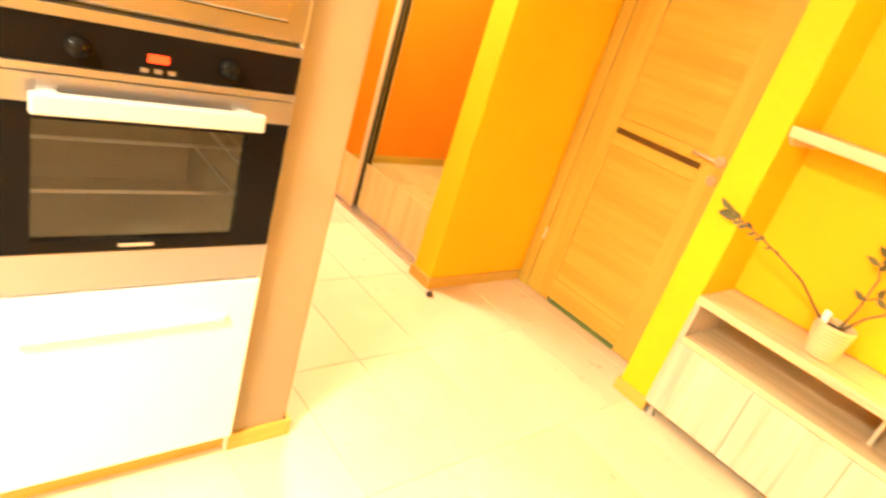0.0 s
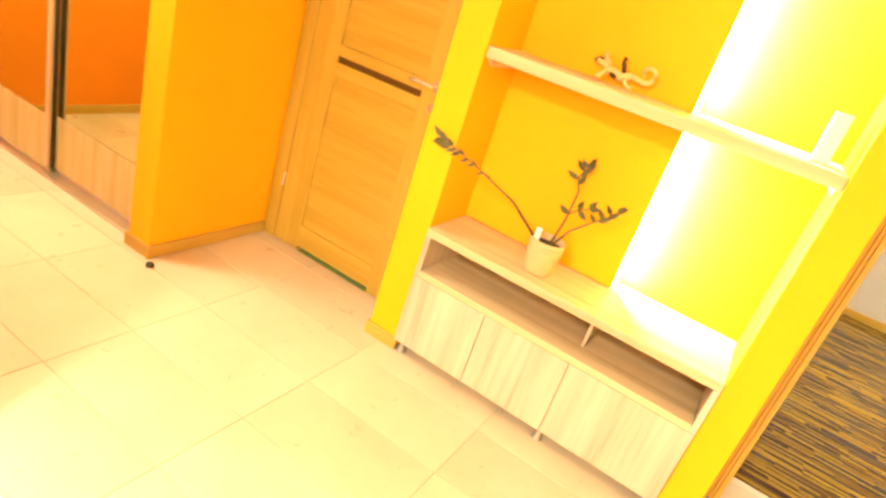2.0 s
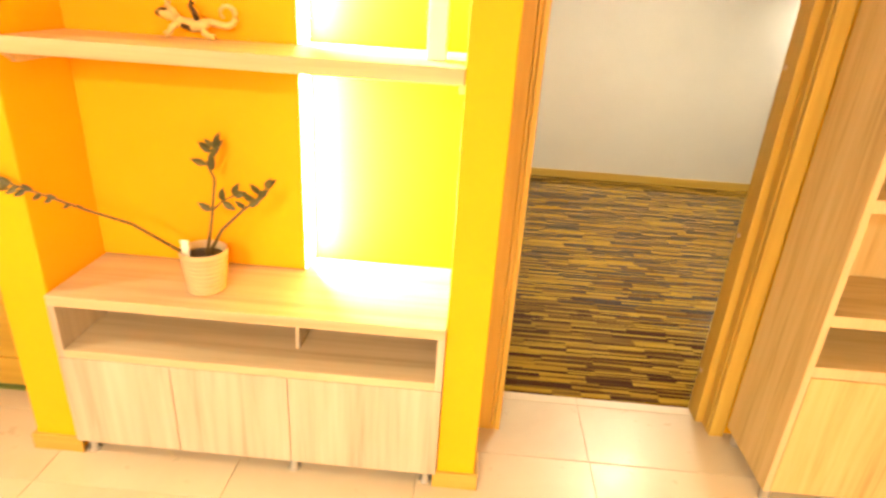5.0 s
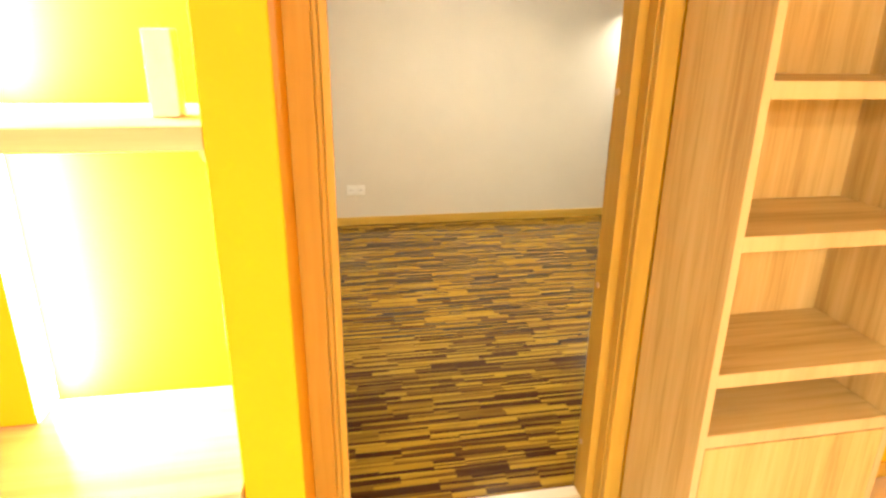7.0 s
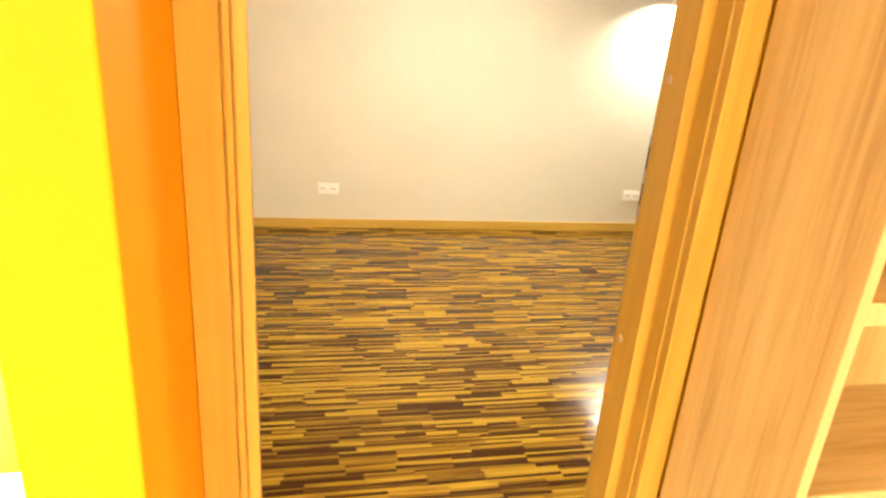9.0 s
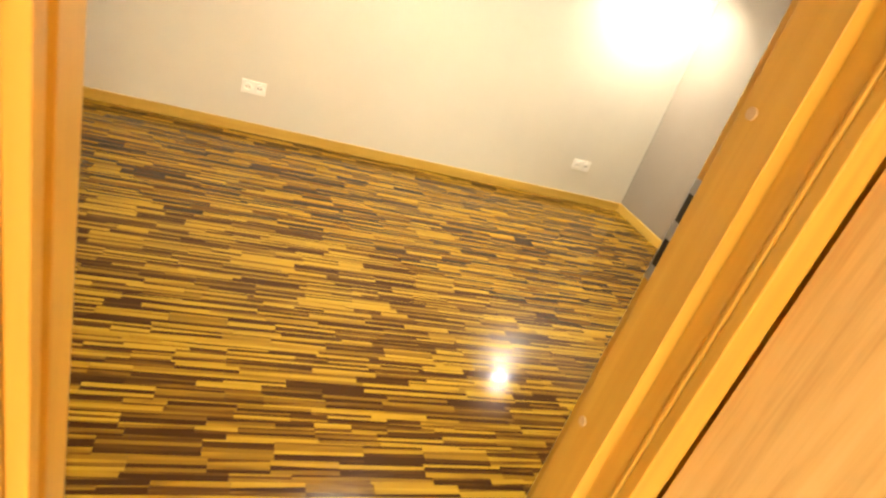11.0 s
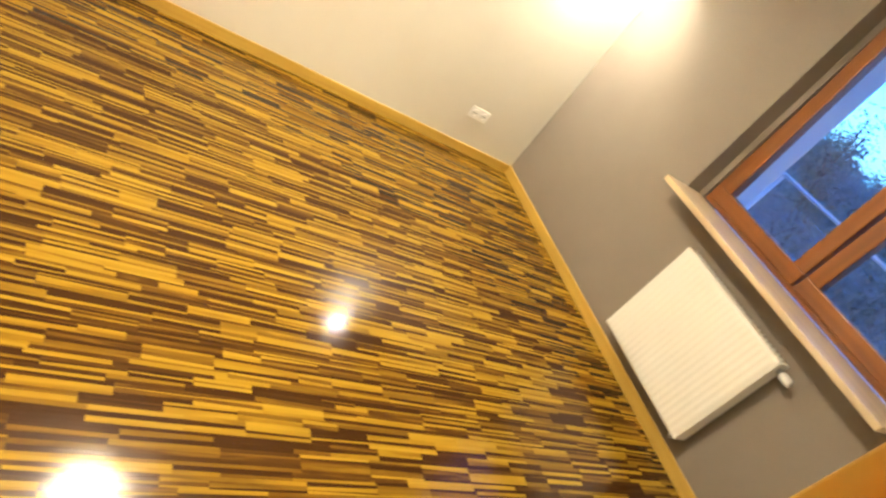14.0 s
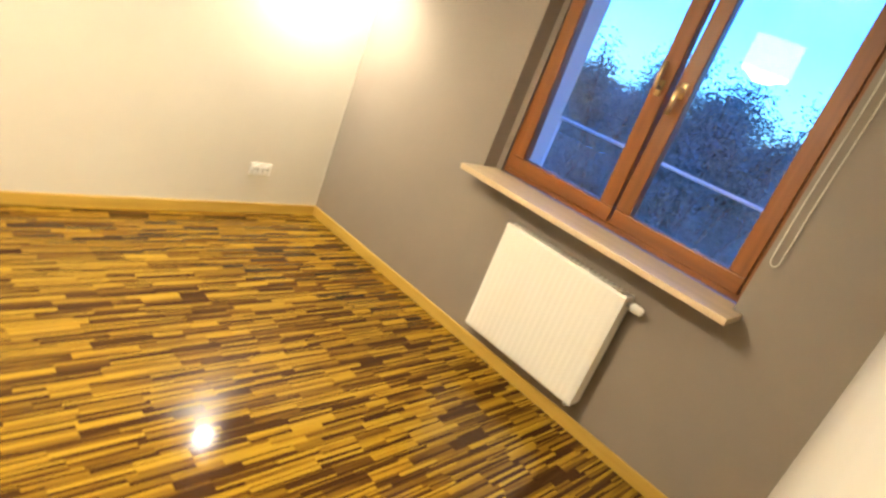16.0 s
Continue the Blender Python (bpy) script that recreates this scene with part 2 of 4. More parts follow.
TILE = tile_material()
STRIP = parquet_material(False)
STRIP_PIECE = parquet_material(True)
LEAF = leaf_material("houseplant_leaf", (0.04, 0.045, 0.010), (0.115, 0.105, 0.028))
# Outdoor leaf tones are shifted to blue to carry the dusk light.
DUSKLEAF = leaf_material("dusk_blue_leaf", (0.09, 0.16, 0.18), (0.19, 0.28, 0.30), 0.45)
STEM = painted("plant_stem", (0.10, 0.07, 0.02), 0.6, 0.2)
BARK = painted("tree_bark", (0.11, 0.10, 0.095), 0.9, 0.3, 30, 0.6)
WICKER = painted("cream_wicker", (0.52, 0.395, 0.225), 0.7, 0.2, 120, 0.6)
GRASS = painted("dark_lawn", (0.04, 0.07, 0.03), 0.95, 0.3, 3, 0.5)

# ---- builders ----
ORIGIN = {}


def thing(name, at, label, category, group="", kind=""):
    e = new(name)
    e.location = at
    e.empty_display_size = 0.05
    ORIGIN[e] = Vector(at)
    return tagged(e, label, category, group, kind)


def part(name, bm, material, parent, label="", smooth=False):
    """Links a bmesh, drawn in world coordinates, as one mesh under a thing or a part."""
    me = bpy.data.meshes.new(name)
    if parent is not None:
        bmesh.ops.translate(bm, verts=bm.verts, vec=-ORIGIN[parent])
    bmesh.ops.recalc_face_normals(bm, faces=bm.faces)
    if smooth:
        for f in bm.faces:
            f.smooth = True
    bm.to_mesh(me)
    bm.free()
    for mm in (material if isinstance(material, (list, tuple)) else [material]):
        me.materials.append(mm)
    ob = new(name, me)
    if parent is not None:
        ob.parent = parent
        ORIGIN[ob] = ORIGIN[parent]
    else:
        ORIGIN[ob] = Vector((0, 0, 0))
    if label:
        ob["label"] = label
    return ob


def box(x0, x1, y0, y1, z0, z1, bevel=0.0, bm=None, seg=2):
    own = bmesh.new()
    bmesh.ops.create_cube(own, size=1)
    for v in own.verts:
        v.co = Vector(((x0 + x1) / 2 + v.co.x * (x1 - x0), (y0 + y1) / 2 + v.co.y * (y1 - y0), (z0 + z1) / 2 + v.co.z * (z1 - z0)))
    if bevel:
        bmesh.ops.bevel(own, geom=own.edges[:], offset=bevel, segments=seg, profile=0.5, affect="EDGES")
    if bm is None:
        return own
    join(bm, own)
    return bm


def join(bm, other):
    me = bpy.data.meshes.new("joined")
    other.to_mesh(me)
    other.free()
    bm.from_mesh(me)
    bpy.data.meshes.remove(me)
    return bm


def tube(points, radii, sides=10, bm=None, flat=1.0):
    """A round tapering tube through points; flat squeezes it along the world's y."""
    bm = bm or bmesh.new()
    pts = [Vector(p) for p in points]
    if not isinstance(radii, (list, tuple)):
        radii = [radii] * len(pts)
    rings = []
    for i, p in enumerate(pts):
        d = (pts[min(i + 1, len(pts) - 1)] - pts[max(i - 1, 0)]).normalized()
        side = d.cross(Vector((0, 0, 1)))
        if side.length < 0.05:
            side = d.cross(Vector((1, 0, 0)))
        side.normalize()
        up = side.cross(d)
        ring = []
        for k in range(sides):
            a = 2 * math.pi * k / sides
            o = (side * math.cos(a) + up * math.sin(a)) * radii[i]
            o.y *= flat
            ring.append(bm.verts.new(p + o))
        rings.append(ring)
    for a, b in zip(rings, rings[1:]):
        for k in range(sides):
            bm.faces.new((a[k], a[(k + 1) % sides], b[(k + 1) % sides], b[k]))
    bm.faces.new(rings[0])
    bm.faces.new(rings[-1][::-1])
    return bm


def lathe(cx, cy, profile, sides=32, bm=None, cap=False):
    """A turned shape round an upright axis, from (radius, z) pairs."""
    bm = bm or bmesh.new()
    rings = []
    for r, z in profile:
        rings.append([bm.verts.new((cx + r * math.cos(2 * math.pi * k / sides), cy + r * math.sin(2 * math.pi * k / sides), z)) for k in range(sides)])
    for a, b in zip(rings, rings[1:]):
        for k in range(sides):
            bm.faces.new((a[k], a[(k + 1) % sides], b[(k + 1) % sides], b[k]))
    if cap:
        bm.faces.new(rings[0])
        bm.faces.new(rings[-1])
    return bm


def arc(p, q, bend, n=10):
    p, q, bend = Vector(p), Vector(q), Vector(bend)
    return [p.lerp(q, i / n) + bend * (4 * (i / n) * (1 - i / n)) for i in range(n + 1)]


def structure(name, bm, material, label, category, parent=None):
    ob = part(name, bm, material, parent)
    return tagged(ob, label, category, kind="structure")


# ---- the large structure ----
X_WEST, Y_SOUTH, X_EAST = -3.02, -4.3, 3.6
ROOM_W, ROOM_E, ROOM_S, ROOM_N = 0.235, 4.435, 3.80, 6.92
DOOR_LINE = 3.664
PART = 3.45

structure("ceiling", box(X_WEST - 0.2, ROOM_E + 0.3, Y_SOUTH - 0.2, ROOM_N + 0.2, CEIL, CEIL + 0.15), WHITE, "plain white painted plaster ceiling", "ceiling")
structure("wall_hall_west", box(X_WEST - 0.15, X_WEST, 0.75, 3.40, 0, CEIL), ORANGE, "orange painted hall end wall", "wall")
structure("wall_wardrobe_back", box(X_WEST, -1.22, 3.40, 3.55, 0, CEIL), ORANGE, "wall behind the sliding wardrobe", "wall")
structure("wall_stub", box(-1.372, -1.223, 2.70, 3.40, 0, CEIL, 0.004), STUBTONE, "short saffron wall beside the wardrobe", "wall")
structure("wall_hall_recess", box(X_WEST, -1.272, 0.75, 0.90, 0, CEIL), ORANGE, "orange painted wall of the hall recess", "wall")
structure("wall_kitchen", box(-1.40, -0.52, 1.40, 1.57, 0, CEIL, 0.004), TAN, "tan painted wall end beside the oven column", "wall")
structure("wall_hall_south", box(-1.40, -0.535, 1.572, 1.580, 0, CEIL), ORANGE, "orange painted hall wall", "wall")
structure("wall_kitchen_west", box(-1.27, -1.12, Y_SOUTH, 1.40, 0, CEIL), WHITE, "plain kitchen wall", "wall")
structure("wall_south", box(-1.27, X_EAST + 0.15, Y_SOUTH - 0.15, Y_SOUTH, 0, CEIL), YELLOW, "plain yellow living room wall", "wall")
structure("wall_east", box(X_EAST, X_EAST + 0.15, Y_SOUTH, 3.524, 0, CEIL), YELLOW, "plain yellow living room wall", "wall")
# wall round the closed door
DL, DR, DH = -1.165, -0.345, 2.06
wd = box(-1.223, DL, 3.40, 3.55, 0, CEIL)
box(DR, -0.265, 3.40, 3.55, 0, CEIL, bm=wd)
box(DL, DR, 3.40, 3.55, DH, CEIL, bm=wd)
structure("wall_door", wd, YELLOW, "saffron yellow wall round the closed door", "wall")
bath = box(-1.6, -0.12, 4.6, 4.75, 0, CEIL)
box(-1.75, -1.6, 3.55, 4.75, 0, CEIL, bm=bath)
structure("wall_bathroom", bath, WHITE, "plain wall behind the closed door", "wall")
# niche
structure("wall_pillar_west", box(-0.265, -0.12, 3.124, 3.72, 0, CEIL, 0.004), YELLOW, "saffron yellow pillar at the niche", "wall")
structure("wall_pillar_east", box(1.080, 1.202, 3.124, 3.72, 0, CEIL, 0.004), YELLOW, "saffron yellow pillar between niche and doorway", "wall")
structure("wall_niche_back", box(-0.12, 1.080, 3.53, 3.72, 0, CEIL), YELLOW, "saffron yellow back wall of the niche", "wall")
structure("wall_niche_panel", box(-0.12, 0.581, 3.42, 3.53, 0.602, CEIL, 0.003), YELLOW, "saffron yellow raised panel hiding a light strip", "wall")
# partition with the open doorway
pw = box(1.202, 2.14, PART, 3.69, 2.10, CEIL)
box(2.1525, X_EAST + 0.15, 3.525, 3.69, 0, CEIL, bm=pw)
structure("wall_partition", pw, YELLOW, "yellow partition wall round the open doorway", "wall")
rs = box(2.1525, ROOM_E, 3.6905, 3.700, 0, CEIL)
for v in rs.verts:
    if v.co.x > 3 and v.co.y > 3.695:
        v.co.y = ROOM_S + 0.015
box(ROOM_W, 1.20, 3.722, 3.74, 0, CEIL, bm=rs)
box(1.20, 2.14, 3.722, 3.74, 2.14, CEIL, bm=rs)
box(1.20, 2.14, 3.692, 3.722, 2.11, CEIL, bm=rs)
structure("wall_room_south", rs, GREIGE, "beige painted room side of the partition wall", "wall")
structure("wall_room_north", box(ROOM_W - 0.15, ROOM_E + 0.27, ROOM_N, ROOM_N + 0.15, 0, CEIL), GREIGE, "beige painted back wall of the empty room", "wall")
structure("wall_room_west", box(ROOM_W - 0.15, ROOM_W, 3.722, ROOM_N, 0, CEIL), GREIGE, "beige painted side wall of the empty room", "wall")
WY0, WY1, WZ0, WZ1 = 4.265, 5.645, 0.912, 2.35
REVEAL = 5.682
ww = box(ROOM_E, ROOM_E + 0.27, ROOM_S - 0.27, WY0, 0, CEIL)
box(ROOM_E, ROOM_E + 0.27, REVEAL, ROOM_N, 0, CEIL, bm=ww)
box(ROOM_E + 0.11, ROOM_E + 0.27, WY1, REVEAL, 0, CEIL, bm=ww)
box(ROOM_E, ROOM_E + 0.11, WY1, REVEAL, 0, WZ0 - 0.03, bm=ww)
box(ROOM_E, ROOM_E + 0.11, WY1, REVEAL, WZ1, CEIL, bm=ww)
box(ROOM_E, ROOM_E + 0.27, WY0, WY1, 0, WZ0 - 0.03, bm=ww)
box(ROOM_E, ROOM_E + 0.27, WY0, WY1, WZ1, CEIL, bm=ww)
wo = box(ROOM_E + 0.272, ROOM_E + 0.45, 2.9, WY0, -0.5, CEIL)
box(ROOM_E + 0.272, ROOM_E + 0.45, WY1, ROOM_N + 0.6, -0.5, CEIL, bm=wo)
box(ROOM_E + 0.272, ROOM_E + 0.45, WY0, WY1, -0.5, WZ0 - 0.04, bm=wo)
box(ROOM_E + 0.272, ROOM_E + 0.45, WY0, WY1, WZ1, CEIL, bm=wo)
structure("wall_facade", wo, WHITE, "pale plastered outside of the window wall", "wall")
structure("wall_room_east", ww, GREY, "taupe grey painted window wall", "wall")


def baseboard(x0, x1, y0, y1, material, h=0.062):
    bm = box(x0, x1, y0, y1, 0, h, 0.003)
    return structure("baseboard", bm, material, "honey coloured oak baseboard", "baseboard")


T = 0.013
baseboard(-1.223, -1.223 + T, 2.70 - T, 3.38, OAKY)
baseboard(-1.372 - T, -1.2232, 2.70 - T, 2.70, OAKX)
baseboard(X_WEST, X_WEST + T, 0.90, 2.74, OAKY)
baseboard(-1.40, -0.52 + T, 1.58, 1.58 + T, OAKX)
baseboard(-0.52, -0.52 + T, 1.388, 1.579, OAKY)
baseboard(-0.265 - T, -0.12 + T, 3.124 - T, 3.124, OAKX)
baseboard(-0.265 - T, -0.265, 3.1242, 3.38, OAKY)
baseboard(1.080 - T, 1.202 + T, 3.124 - T, 3.124, OAKX)
baseboard(1.202, 1.202 + T, 3.1242, 3.42, OAKY)
baseboard(ROOM_W, ROOM_E - T, ROOM_N - T, ROOM_N, OAKX, 0.068)
baseboard(ROOM_E - T, ROOM_E, ROOM_S + T, ROOM_N, OAKY, 0.068)
skirt = baseboard(2.165, ROOM_E - T, 3.701, 3.701 + T, OAKX, 0.068)
for v in skirt.data.vertices:
    if v.co.x > 3:
        v.co.y += 0.115
baseboard(2.76, X_EAST, 3.525 - T, 3.525, OAKX)


def closed_door():
    d = thing("door_1", (-0.755, 3.40, 0), "closed honey oak door with two flat panels and a dark slot", "door", kind="structure")
    part("door_frame", box(-1.213, -1.14, 3.380, 3.40, 0, DH + 0.05, 0.004), DOOROAK, d)
    part("door_frame", box(-0.37, -0.297, 3.380, 3.40, 0, DH + 0.05, 0.004), DOOROAK, d)
    part("door_frame", box(-1.14, -0.37, 3.380, 3.40, DH - 0.02, DH + 0.05, 0.004), DOOROAKX, d)
    x0, x1, y0, y1 = -1.136, -0.374, 3.386, 3.428
    xl, xr = -0.972, -0.488
    part("stile", box(x0, xl, y0, y1, 0.006, DH - 0.025, 0.002), DOOROAK, d)
    part("stile", box(xr, x1, y0, y1, 0.006, DH - 0.025, 0.002), DOOROAK, d)
    # bottom rail, raised over a gap
    part("rail", box(xl, xr, y0, y1, 0.030, 0.147, 0.002), DOOROAKX, d)
    part("rail", box(xl, xr, y0, y1, 0.948, 1.006, 0.002), DOOROAKX, d)
    part("rail", box(xl, xr, y0, y1, 1.036, 1.088, 0.002), DOOROAKX, d)
    part("rail", box(xl, xr, y0, y1, DH - 0.16, DH - 0.025, 0.002), DOOROAKX, d)
    part("slot_pane", box(xl, xr, y0 + 0.012, y1 - 0.01, 1.006, 1.036), SLOTGLASS, d, "dark glass slot")
    part("panel", box(xl, xr, y0 + 0.012, y1 - 0.006, 0.147, 0.948), DOOROAKX, d)
    part("panel", box(xl, xr, y0 + 0.012, y1 - 0.006, 1.088, DH - 0.16), DOOROAKX, d)
    h = tube([(-0.412, y0, 1.075), (-0.412, y0 - 0.05, 1.075)], 0.008)
    tube(arc((-0.412, y0 - 0.046, 1.075), (-0.53, y0 - 0.046, 1.075), (0, 0, 0.002), 4), 0.0075, bm=h)
    hd = part("handle", h, ALU, d, "slim metal lever handle", True)
    part("rosette", tube([(-0.412, y0, 1.075), (-0.412, y0 - 0.008, 1.075)], 0.025, 20), ALU, d)
    part("keyhole_plate", tube([(-0.412, y0, 0.985), (-0.412, y0 - 0.006, 0.985)], 0.022, 20), ALU, d)
    part("hinge", tube([(-1.138, 3.378, 0.31), (-1.138, 3.378, 0.38)], 0.007), ALU, d)
    part("hinge", tube([(-1.138, 3.378, 1.62), (-1.138, 3.378, 1.69)], 0.007), ALU, d)


closed_door()


def open_doorway():
    d = thing("door_2", (1.69, 3.55, 0), "honey oak door frame of the open doorway, without a leaf in sight", "door frame", kind="structure")
    # hinge side: casing with a bead between two grooves, deep jamb and stop set back behind it
    part("casing", box(1.203, 1.2600, 3.422, 3.4322, 0, 2.13, 0.0015), OAK, d)
    part("casing_bead", box(1.2635, 1.2735, 3.4235, 3.4322, 0, 2.13, 0.001), OAK, d)
    part("casing_edge", box(1.2770, 1.296, 3.422, 3.4322, 0, 2.13, 0.0015), OAK, d)
    part("casing_core", box(1.205, 1.294, 3.4325, 3.458, 0, 2.12), OAK, d)
    part("jamb", box(1.23, 1.252, 3.4585, 3.570, 0, 2.09, 0.002), OAK, d)
    part("door_stop", box(1.23, 1.272, 3.5705, 3.664, 0, 2.06, 0.002), OAK, d)
    part("rebate", box(1.23, 1.258, 3.6645, 3.715, 0, 2.075, 0.002), OAK, d)
    # lock side
    part("casing", box(2.098, 2.1520, 3.500, 3.5245, 0, 2.13, 0.003), OAK, d)
    part("casing_lip", box(2.0945, 2.104, 3.5255, 3.533, 0, 2.10, 0.002), OAK, d)
    part("jamb", box(2.099, 2.1515, 3.5335, 3.578, 0, 2.09, 0.001), OAK, d)
    part("door_stop", box(2.072, 2.1515, 3.5785, 3.668, 0, 2.06, 0.002), OAK, d)
    part("rebate", box(2.087, 2.1515, 3.6685, 3.697, 0, 2.075, 0.002), OAK, d)
    part("head_casing", box(1.208, 2.165, 3.422, 3.45, 2.131, 2.20, 0.004), OAKX, d)
    part("head_jamb", box(1.274, 2.070, 3.462, 3.72, 2.06, 2.10, 0.003), OAKX, d)
    for z in (0.20, 0.769, 1.341, 1.90):
        part("cover_cap", tube([(2.0725, 3.643, z), (2.0685, 3.643, z)], 0.009, 16), ASH, d, "pale round screw cover cap")
    st = part("strike_plate", box(2.0845, 2.0868, 3.674, 3.695, 1.045, 1.225, 0.0008), STEEL, d, "steel strike plate")
    part("latch_hole", box(2.0838, 2.0860, 3.677, 3.692, 1.152, 1.200), BLACK, st)
    part("latch_hole", box(2.0838, 2.0860, 3.677, 3.692, 1.072, 1.120), BLACK, st)


open_doorway()


def window():
    w = thing("window_1", (ROOM_E + 0.15, 4.91, WZ0), "two-leaf reddish pine window with bronze handles", "window", kind="structure")
    xi, xo = ROOM_E + 0.115, ROOM_E + 0.185
    y0, y1, z0, z1 = WY0 + 0.008, WY1 - 0.008, WZ0 + 0.004, WZ1 - 0.005
    f = part("window_frame", box(xi, xo, y0, y1, z0, z0 + 0.045, 0.004), PINEY, w)
    part("window_frame", box(xi, xo, y0, y1, z1 - 0.045, z1, 0.004), PINEY, w)
    part("window_frame", box(xi, xo, y0, y0 + 0.045, z0 + 0.045, z1 - 0.045, 0.004), PINE, w)
    part("window_frame", box(xi, xo, y1 - 0.045, y1, z0 + 0.045, z1 - 0.045, 0.004), PINE, w)
    mid = 4.953
    for a, b in ((y0 + 0.03, mid - 0.006), (mid + 0.006, y1 - 0.03)):
        lean = -2.6 if a > mid else 0.0

        def tilt(bm):
            bmesh.ops.rotate(bm, verts=bm.verts, cent=(xi, 0, z0 + 0.03), matrix=Matrix.Rotation(radians(lean), 3, "Y"))
            return bm

        s = part("sash", tilt(box(xi - 0.014, xo - 0.02, a, b, z0 + 0.028, z0 + 0.105, 0.006)), PINEY, w)
        part("rail", tilt(box(xi - 0.014, xo - 0.02, a, b, z1 - 0.105, z1 - 0.028, 0.006)), PINEY, s)
        part("stile", tilt(box(xi - 0.014, xo - 0.02, a, a + 0.078, z0 + 0.105, z1 - 0.105, 0.006)), PINE, s)
        part("stile", tilt(box(xi - 0.014, xo - 0.02, b - 0.078, b, z0 + 0.105, z1 - 0.105, 0.006)), PINE, s)
        p = part("pane", tilt(box(xi + 0.012, xi + 0.016, a + 0.076, b - 0.076, z0 + 0.103, z1 - 0.103)), GLASS, s)
        p.visible_shadow = False
        part("gasket", tilt(box(xi + 0.006, xi + 0.010, a + 0.074, b - 0.074, z0 + 0.098, z0 + 0.108)), BLACK, s)
        yh = mid - 0.045 if b < mid else mid + 0.045
        zh, way = (1.605, -1) if b < mid else (1.585, 1)
        h = box(xi - 0.024, xi - 0.014, yh - 0.014, yh + 0.014, zh - 0.035, zh + 0.035, 0.004)
        tube([(xi - 0.024, yh, zh), (xi - 0.055, yh, zh), (xi - 0.060, yh, zh + way * 0.012), (xi - 0.058, yh, zh + way * 0.112)], [0.010, 0.010, 0.011, 0.008], bm=h)
        part("handle", tilt(h), BRASS, s, "bronze window handle", True)
    sill = box(ROOM_E - 0.185, ROOM_E + 0.109, WY0 - 0.040, REVEAL - 0.002, WZ0 - 0.03, WZ0, 0.004)
    structure("window_sill", sill, SILLWOOD, "pale wooden window sill", "window sill")


window()

# floors under the pieces
fl = structure("floor", box(X_WEST - 0.15, X_EAST + 0.15, 0.80, DOOR_LINE - 0.001, -0.12, -0.003, bm=box(-1.27, X_EAST + 0.15, Y_SOUTH - 0.15, 0.80, -0.12, -0.003)), GROUT, "cream stone tile floor with fine joints", "floor")
bf = structure("floor_bathroom", box(-1.6, -0.27, DOOR_LINE + 0.002, 4.6, -0.12, 0.004), GREEN, "green floor behind the closed door", "floor")
box_green = structure("doormat", box(-0.968, -0.492, 3.390, 3.64, 0.0005, 0.005), GREEN, "green mat just behind the closed door", "mat")
pf = structure("floor_room", box(ROOM_W - 0.1, ROOM_E + 0.2, DOOR_LINE, ROOM_N + 0.1, -0.12, -0.003), painted("dark_parquet_bed", (0.05, 0.03, 0.015), 0.5), "striped dark and straw industrial parquet floor", "floor")

# ---- things in the kitchen and hall ----


